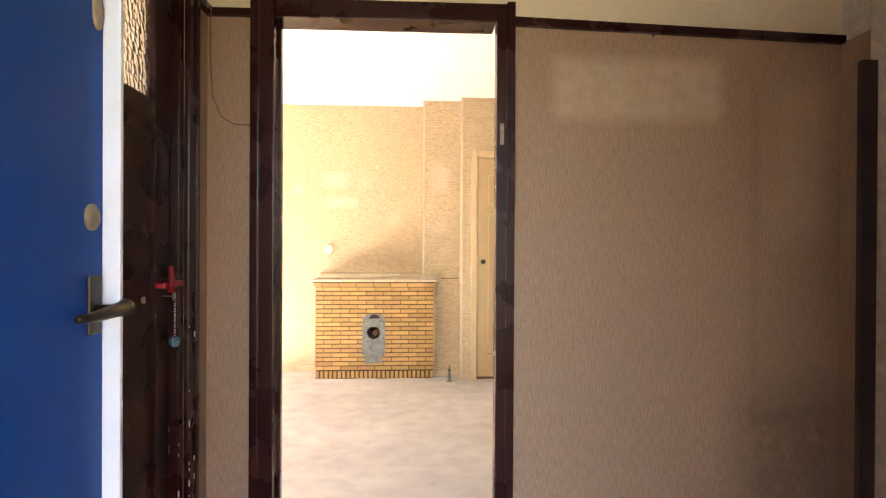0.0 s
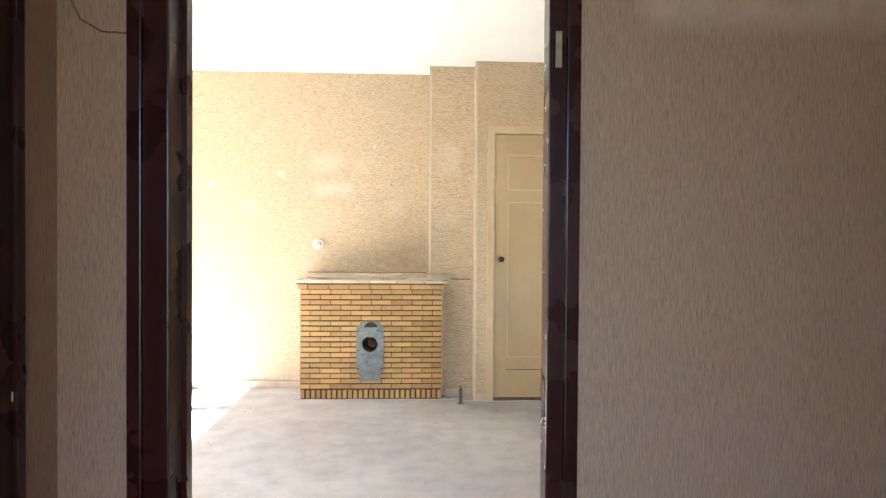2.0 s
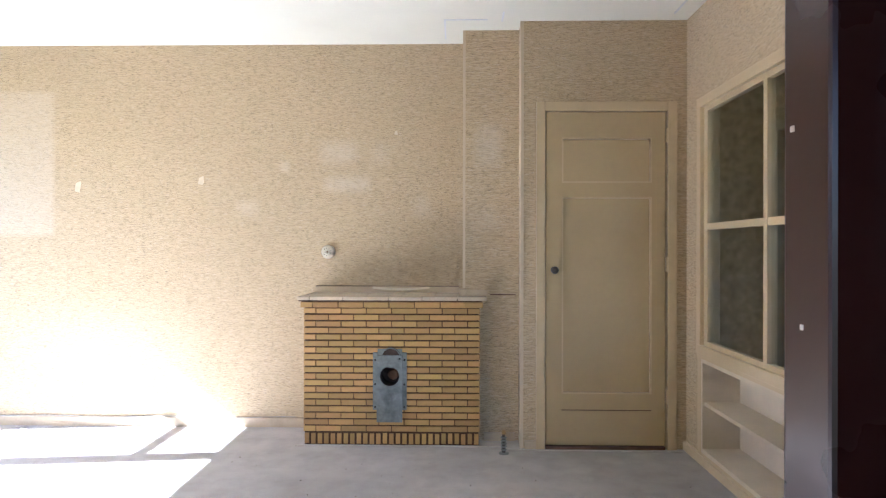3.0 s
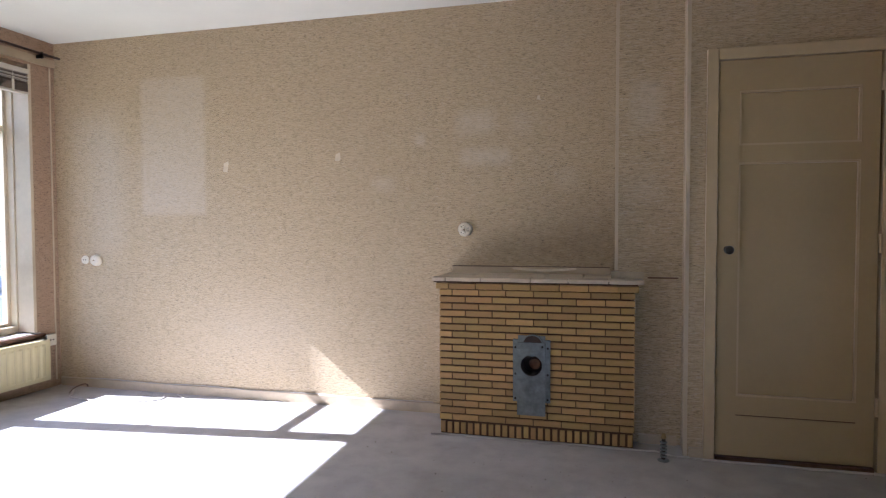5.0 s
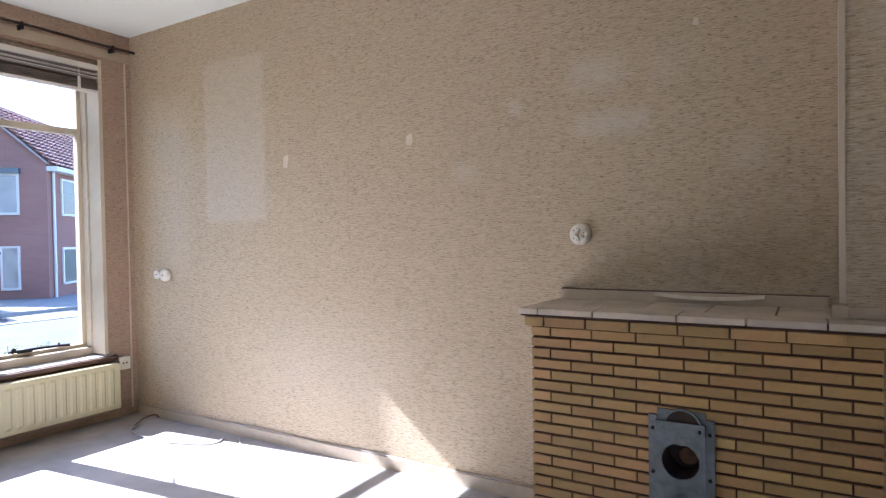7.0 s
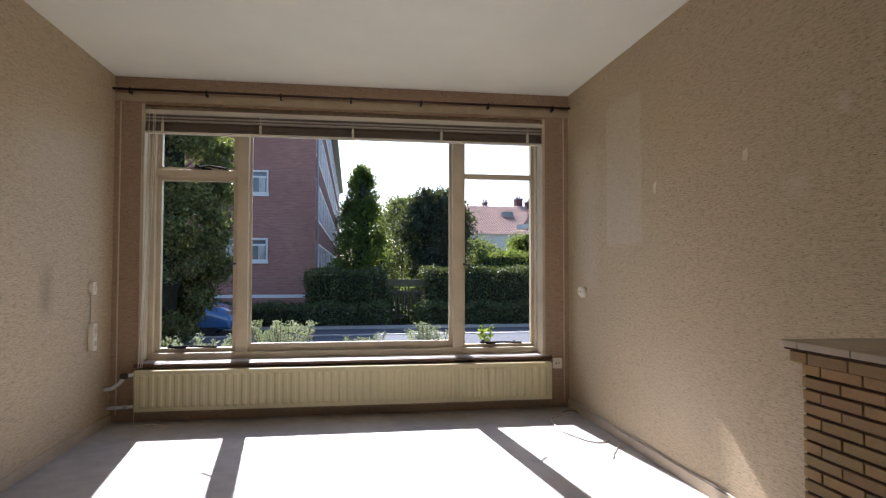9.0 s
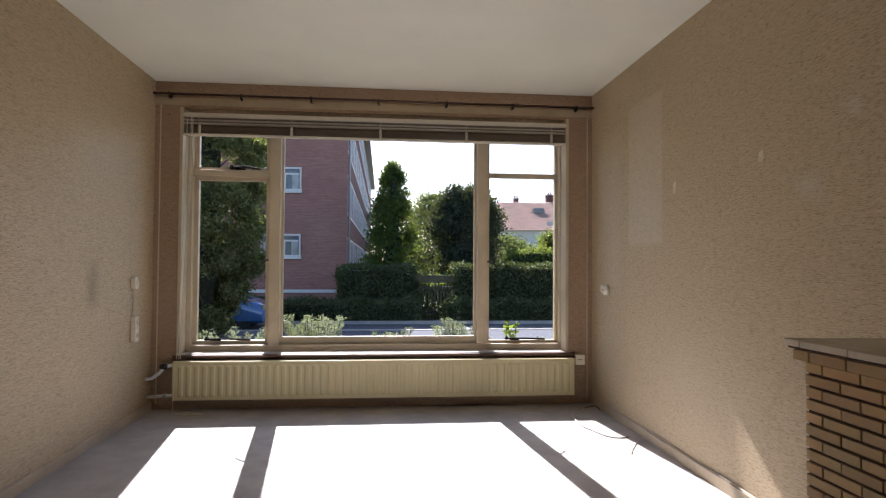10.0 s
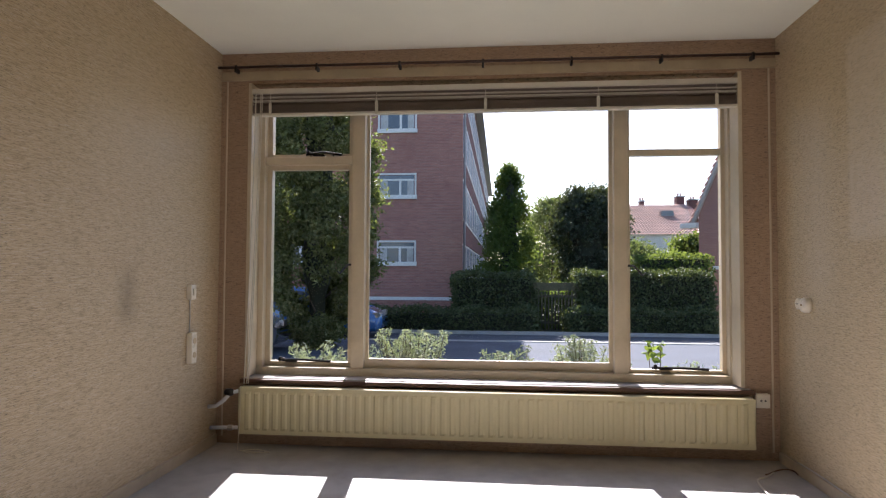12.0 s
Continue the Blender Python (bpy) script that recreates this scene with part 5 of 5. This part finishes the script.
def apartment_block():
    b = thing("apartment_building", (-26, -8, GROUND), "long brown-brick apartment block of four storeys", "building")
    x0, x1, y0, y1, top = -85.0, -26.0, -14.0, 2.99, 11.6
    part("wall", box(x1 - 0.3, x1, y0, y1 - 0.3, GROUND, top), flat_brick, b, "purple-brown brick end wall")
    part("wall", box(x0, x1 - 0.3, y0, y1 - 0.07, GROUND, top), flat_brick_x, b, "brick street front between the windows, its shade in the colour")
    part("corner_pier", box(x1 - 0.3, x1 + 0.002, y1 - 0.3, y1, GROUND, top), flat_brick, b, "brick corner pier")
    part("white_band", box(x1, x1 + 0.05, y0, y1, -0.14, 0.0), frame_white, b, "white plinth band")
    part("roof_edge", boxes((x0, x1 + 0.25, y0 - 0.2, y1 + 0.45, top, top + 0.22)), roof_lead, b)
    for z0, z1 in ((1.367, 2.454), (4.291, 5.413), (7.215, 8.35)):
        for ya, yb in ((-0.75, 0.97), (-5.2, -3.5), (-9.5, -7.8)):
            w = part("window", boxes((x1 - 0.02, x1 + 0.06, ya, ya + 0.07, z0, z1), (x1 - 0.02, x1 + 0.06, yb - 0.07, yb, z0, z1), (x1 - 0.02, x1 + 0.06, ya + 0.07, yb - 0.07, z1 - 0.08, z1), (x1 - 0.02, x1 + 0.08, ya - 0.03, yb + 0.03, z0 - 0.02, z0 + 0.16), (x1 - 0.02, x1 + 0.05, ya + 0.1, yb - 0.1, z1 - 0.34, z1 - 0.26), (x1 - 0.02, x1 + 0.05, (ya + yb) / 2 + 0.1, (ya + yb) / 2 + 0.2, z0 + 0.16, z1 - 0.34)), frame_white, b)
            part("pane", box(x1, x1 + 0.02, ya + 0.1, yb - 0.1, z0 + 0.16, z1 - 0.1), pane_dark, w)
            part("curtain", boxes((x1 + 0.021, x1 + 0.024, ya + 0.12, ya + 0.45, z0 + 0.16, z1 - 0.3), (x1 + 0.021, x1 + 0.024, yb - 0.4, yb - 0.12, z0 + 0.16, z1 - 0.3)), pane_curtain, w)
    for s in range(4):
        z = -0.2 + s * 2.93
        for i in range(18):
            xa = x1 - 1.0 - i * 3.2
            fw = part("front_window", boxes((xa - 2.7, xa, y1 - 0.07, y1 - 0.045, z + 0.72, z + 0.80), (xa - 2.7, xa, y1 - 0.07, y1 - 0.045, z + 2.5, z + 2.58), *[(xa - k - 0.07, xa - k, y1 - 0.07, y1 - 0.053, z + 0.8, z + 2.5) for k in (0.0, 0.66, 1.32, 1.98, 2.63)]), frame_white, b)
            part("pane", box(xa - 2.64, xa - 0.06, y1 - 0.07, y1 - 0.056, z + 0.8, z + 2.5), pane_flat, fw)
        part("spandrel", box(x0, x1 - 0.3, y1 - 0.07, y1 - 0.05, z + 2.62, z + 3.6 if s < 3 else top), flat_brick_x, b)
    part("drain_pipe", rod((x1 - 0.5, y1 + 0.06, GROUND), (x1 - 0.5, y1 + 0.06, top), 0.05), roof_lead, b)


apartment_block()


def tiled_slope(name, corners, rows, cols, parent, depth=0.06):
    """A roof plane of pantiles: ridged strips in overlapping courses, one mesh."""
    a, b, c, d = [Vector(p) for p in corners]  # eave left, eave right, ridge right, ridge left
    nrm = (b - a).cross(d - a).normalized()
    bm = bmesh.new()
    for r_ in range(rows):
        for lift, k in ((depth, r_ / rows), (0.0, (r_ + 1.0) / rows)):
            line = []
            for i in range(cols * 4 + 1):
                u = i / (cols * 4)
                p = a.lerp(b, u).lerp(d.lerp(c, u), k) + nrm * (lift + 0.04 * math.sin(i * math.pi / 2 + 0.6))
                line.append(bm.verts.new(p))
            if lift:
                low = line
        for i in range(cols * 4):
            bm.faces.new((low[i], low[i + 1], line[i + 1], line[i]))
    return part(name, bm, roof_tile, parent)


def brick_house():
    """A gabled house turned on its corner: local x along the gable, local y along the ridge, back from it."""
    h = thing("brick_house", (-25, 12.57, GROUND), "red-brown brick house with a tiled gable roof", "house")
    turn = Matrix.Translation((-25, 12.57, 0)) @ Matrix.Rotation(radians(40), 4, "Z")
    w, ap, le, re_, top, deep = 3.56, 1.22, 3.55, 4.0, 6.15, 9.0

    def put(name, bm, material, parent=h, label=""):
        bmesh.ops.transform(bm, matrix=turn, verts=bm.verts[:])
        return part(name, bm, material, parent, label)

    put("gable_wall", prism([(0, GROUND - 0.3), (w, GROUND - 0.3), (w, re_), (ap, top - 0.1), (0, le)], "y", 0, deep), house_brick)
    for p, q, drop in (((ap, top), (-0.28, le - 0.45), 0.24), ((ap, top), (w + 0.08, re_), 0.07)):
        put("verge_board", prism([p, q, (q[0], q[1] - drop), (p[0], p[1] - drop)], "y", -0.14, 0.0), verge_mat)
    put("eave_box", box(-0.75, 0.0, -0.16, 0.5, le - 0.62, le - 0.42), frame_white)
    for c in ([(w + 0.25, -0.12, re_ - 0.1), (w + 0.25, deep, re_ - 0.1), (ap, deep, top + 0.05), (ap, -0.12, top + 0.05)], [(-0.3, deep, le - 0.45), (-0.3, -0.12, le - 0.45), (ap, -0.12, top + 0.05), (ap, deep, top + 0.05)]):
        tiled_slope("roof", [turn @ Vector(p) for p in c], 13, 26, h, 0.09)
    put("ridge_cap", tube(bmesh.new(), [(ap, -0.15, top + 0.07), (ap, deep, top + 0.07)], 0.09, 8), roof_tile)
    put("gutter", box(w, w + 0.34, 0.0, deep, re_ - 0.28, re_ - 0.12), frame_white)
    put("drain_pipe", rod((w + 0.06, 0.35, GROUND), (w + 0.06, 0.35, re_ - 0.2), 0.05), frame_white)
    for x0, x1, z0, z1, m in ((1.95, 2.68, 2.2, 3.62, pane_curtain), (0.89, 1.33, 2.2, 3.28, pane_curtain), (2.04, 2.66, -0.40, 1.12, pane_curtain)):
        f = put("window", boxes((x0, x0 + 0.07, -0.05, 0.02, z0, z1), (x1 - 0.07, x1, -0.05, 0.02, z0, z1), (x0 + 0.07, x1 - 0.07, -0.05, 0.02, z1 - 0.07, z1), (x0 + 0.07, x1 - 0.07, -0.08, 0.02, z0, z0 + 0.08)), frame_white)
        put("pane", box(x0 + 0.07, x1 - 0.07, -0.015, 0.01, z0 + 0.08, z1 - 0.07), m, f)
    for y0, z0 in ((1.0, 2.2), (1.0, -0.3), (3.6, 2.2), (3.6, -0.3), (6.2, 2.2), (6.2, -0.3)):
        f = put("window", boxes((w - 0.02, w + 0.05, y0, y0 + 0.08, z0, z0 + 1.35), (w - 0.02, w + 0.05, y0 + 1.42, y0 + 1.5, z0, z0 + 1.35), (w - 0.02, w + 0.05, y0 + 0.08, y0 + 1.42, z0 + 1.27, z0 + 1.35), (w - 0.02, w + 0.08, y0 + 0.08, y0 + 1.42, z0, z0 + 0.08)), frame_white)
        put("pane", box(w - 0.01, w + 0.015, y0 + 0.08, y0 + 1.42, z0 + 0.08, z0 + 1.27), pane_dark, f)
    put("shutter_box", box(1.9, 2.74, -0.16, 0.0, 3.62, 3.80), pane_dark, h, "dark roller shutter box")
    put("tilted_sash", prism([(1.42, 2.95), (1.62, 3.02), (1.72, 3.5), (1.52, 3.43)], "y", -0.3, -0.25), frame_white)
    put("porch", box(0.95, 2.0, -0.6, 0.0, 1.25, 1.38), frame_white)
    put("door", box(1.4, 1.83, -0.03, 0.0, GROUND + 0.1, 1.2), pane_dark)
    put("door_side", box(1.3, 1.4, -0.05, 0.0, GROUND + 0.1, 1.2), frame_white)


brick_house()


def far_house():
    h = thing("far_house", (-52, 18, GROUND), "white house with an orange pantile roof and chimneys", "house")
    y0, y1 = 12.5, 22.6
    part("wall", box(-62, -50, y0 + 0.3, y1 - 0.3, GROUND, 4.2), frame_white, h)
    tiled_slope("roof", [(-49.6, y0, 4.1), (-49.6, y1, 4.1), (-56.6, y1 - 1.2, 7.25), (-56.6, y0 + 0.5, 7.25)], 22, 40, h, 0.08)
    part("roof_back", prism([(y0, 4.1), (y1, 4.1), (y1 - 1.2, 7.2), (y0 + 0.5, 7.2)], "x", -57.0, -56.7), roof_lead, h)
    part("skylight", prism([(18.4, 5.95), (19.5, 5.95), (19.4, 6.4), (18.5, 6.4)], "x", -54.6, -53.6), pane_dark, h)
    for y, w, zt in ((17.6, 0.18, 7.6), (21.0, 0.34, 8.0), (22.15, 0.38, 7.7)):
        c = part("chimney", box(-57.9, -57.0, y - w, y + w, 4.5, zt), flat_brick_x, h)
        part("chimney_cap", box(-58.0, -56.9, y - w - 0.08, y + w + 0.08, zt, zt + 0.1), roof_lead, c)
        for dy in (-0.12, 0.12):
            part("chimney_pot", rod((-57.45, y + dy, zt + 0.1), (-57.45, y + dy, zt + 0.4), 0.09, 8), roof_tile, c)


far_house()

# trees, hedges and shrubs
tree("columnar_tree", -14.0, 0.28, GROUND, 8.6, 0.15, lambda u: 1.13 * (0.75 + 0.5 * math.sin(math.pi * min(1, u * 0.9 + 0.1))) * (1 - u ** 5) * min(1, 0.35 + u * 3.0), 110000, 0.048, leaf_olive, 21, "dense upright hornbeam with dark green leaves", 430, 0.15, 0.28)
tree("street_tree", -24.0, 5.0, GROUND, 6.08, 0.6, lambda u: 1.22 * (1 - u) ** 0.48 * min(1, 0.6 + u * 2), 16000, 0.066, leaf_mid, 31, "narrow young tree with fresh green leaves", 130, 0.2, 0.4)
tree("round_tree", -24.5, 8.15, GROUND, 5.15, 0.7, lambda u: 1.52 * (0.92 + 0.14 * math.sin(9 * u + 1)) * math.sqrt(max(0.03, 1 - (2 * u - 0.9) ** 2 / 1.5)), 28000, 0.062, leaf_holly, 41, "dark dense holly-like tree", 140, 0.22, 0.6)
for i, (x, y, h, r0) in enumerate(((-40, 8.0, 6.5, 2.6), (-46, 11.2, 5.2, 2.4), (-36, 12.2, 3.4, 1.9), (-34, 15.0, 3.6, 1.8), (-60, 5.5, 8.0, 3.2), (-62, 9.5, 7.5, 3.4), (-33, 10.2, 2.8, 1.6))):
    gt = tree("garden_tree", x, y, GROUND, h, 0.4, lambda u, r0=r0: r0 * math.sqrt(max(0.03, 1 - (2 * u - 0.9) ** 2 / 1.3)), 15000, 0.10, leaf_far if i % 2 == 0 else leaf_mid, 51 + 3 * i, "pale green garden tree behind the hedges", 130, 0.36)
    tagged(gt, group="trees in the far gardens")
tree("conifer", -36, 16.9, GROUND, 5.0, 0.2, lambda u: 0.85 * (1 - u) ** 0.6 + 0.05, 5000, 0.09, leaf_mid, 91, "olive green conifer by the far house", 90, 0.2)
hedge(-21.0, -19.4, 3.15, 5.72, GROUND, 1.02, 9000, 0.05, leaf_hedge, 61, "clipped dark green hedge by the gate")
hedge(-21.0, -19.4, 7.15, 11.25, GROUND, 1.10, 14000, 0.05, leaf_hedge, 64, "clipped dark green hedge by the gate")
hedge(-19.4, -18.5, -6.0, 5.75, GROUND, -0.08, 14000, 0.045, leaf_hedge, 67, "low clipped hedge along the street")
hedge(-19.4, -18.5, 6.7, 11.1, GROUND, -0.08, 8000, 0.045, leaf_hedge, 70, "low clipped hedge along the street")
hedge(-22.5, -21.2, 9.5, 11.8, GROUND, 1.7, 5000, 0.06, leaf_mid, 73, "loose light green bush behind the hedge")

hedge(-23.2, -22.3, 5.3, 7.4, GROUND, 0.62, 4500, 0.06, leaf_fresh, 76, "sunlit yellow-green bush behind the gate", False)

hedge(-22.0, -20.6, 5.9, 7.0, GROUND, 0.42, 9000, 0.06, leaf_fresh, 79, "sunlit yellow-green planting behind the gate", False)

gate = thing("garden_gate", (-19.6, 6.42, GROUND), "mossy wooden slatted garden gate", "gate")
for i in range(13):
    y = 5.76 + i * 0.107
    piece("slat", mesh_of("slat", box(-0.015, 0.015, -0.023, 0.023, 0.05, 1.30 + 0.03 * math.sin(i * 2.1)), weathered), gate, (-19.6, y, GROUND))
for z in (-0.55, 0.30):
    part("rail", box(-19.65, -19.62, 5.74, 7.12, z, z + 0.09), weathered, gate)
part("top_beam", box(-19.66, -19.52, 5.70, 7.16, 0.52, 0.78), weathered, gate)

for i, (x, y, h, r0, n) in enumerate(((-5.4, 3.83, 1.38, 0.40, 9000), (-5.35, 4.72, 1.20, 0.38, 8000), (-5.4, 5.40, 1.30, 0.40, 9000), (-5.7, 2.95, 1.15, 0.5, 10000), (-5.6, 3.35, 1.12, 0.4, 8000), (-5.6, 6.45, 1.05, 0.4, 6000))):
    shrub(x, y, GROUND, h, r0, n, 0.022, leaf_grey, 101 + 5 * i, "silvery green shrub outside the window", 60)
shrub(-5.1, 6.0, GROUND, 1.40, 0.13, 70, 0.045, leaf_fresh, 140, "climbing shoots with bright green leaves", 3)


def car(x, y, paint_mat, label):
    """A parked hatchback, nose to +y."""
    c = thing("parked_car", (x, y, GROUND), label, "car", "parked cars")
    z = GROUND
    prof = [(-2.0, 0.25), (-2.05, 0.6), (-1.95, 0.95), (-1.5, 1.38), (-0.9, 1.47), (0.0, 1.44), (0.75, 1.0), (1.65, 0.85), (1.98, 0.66), (2.02, 0.25)]
    bm = prism([(y + a, z + b) for a, b in prof], "x", x - 0.84, x + 0.84)
    bmesh.ops.bevel(bm, geom=[e for e in bm.edges], offset=0.06, segments=2, affect="EDGES")
    part("body", bm, paint_mat, c, "", True)
    for s in (-0.85, 0.845):
        part("side_window", prism([(y - 1.4, z + 0.98), (y - 1.2, z + 1.34), (y - 0.05, z + 1.36), (y + 0.55, z + 0.98)], "x", x + s, x + s + 0.01), pane_dark, c)
    part("windscreen", prism([(x - 0.7, y + 0.14), (x + 0.7, y + 0.14), (x + 0.74, y + 0.62), (x - 0.74, y + 0.62)], "z", z + 1.04, z + 1.22), pane_dark, c)
    for dy in (-1.3, 1.3):
        for s in (-0.80, 0.62):
            w = part("wheel", lathe([(0.2, 0), (0.3, 0), (0.31, 0.03), (0.31, 0.16), (0.3, 0.19), (0.2, 0.19)], pose(x + s, y + dy, z + 0.31, 0, 90, 0), 24), rubber, c)
            part("rim", lathe([(0.2, 0.01), (0.2, 0.18)], pose(x + s, y + dy, z + 0.31, 0, 90, 0), 20), steel, w)
    for s in (-0.6, 0.6):
        part("headlight", box(x + s - 0.16, x + s + 0.16, y + 1.86, y + 1.99, z + 0.62, z + 0.76, 0.02), steel, c)


car(-17.2, -0.75, car_blue, "blue hatchback parked in the street")
car(-13.2, -2.4, car_grey, "grey hatchback parked by the tree")
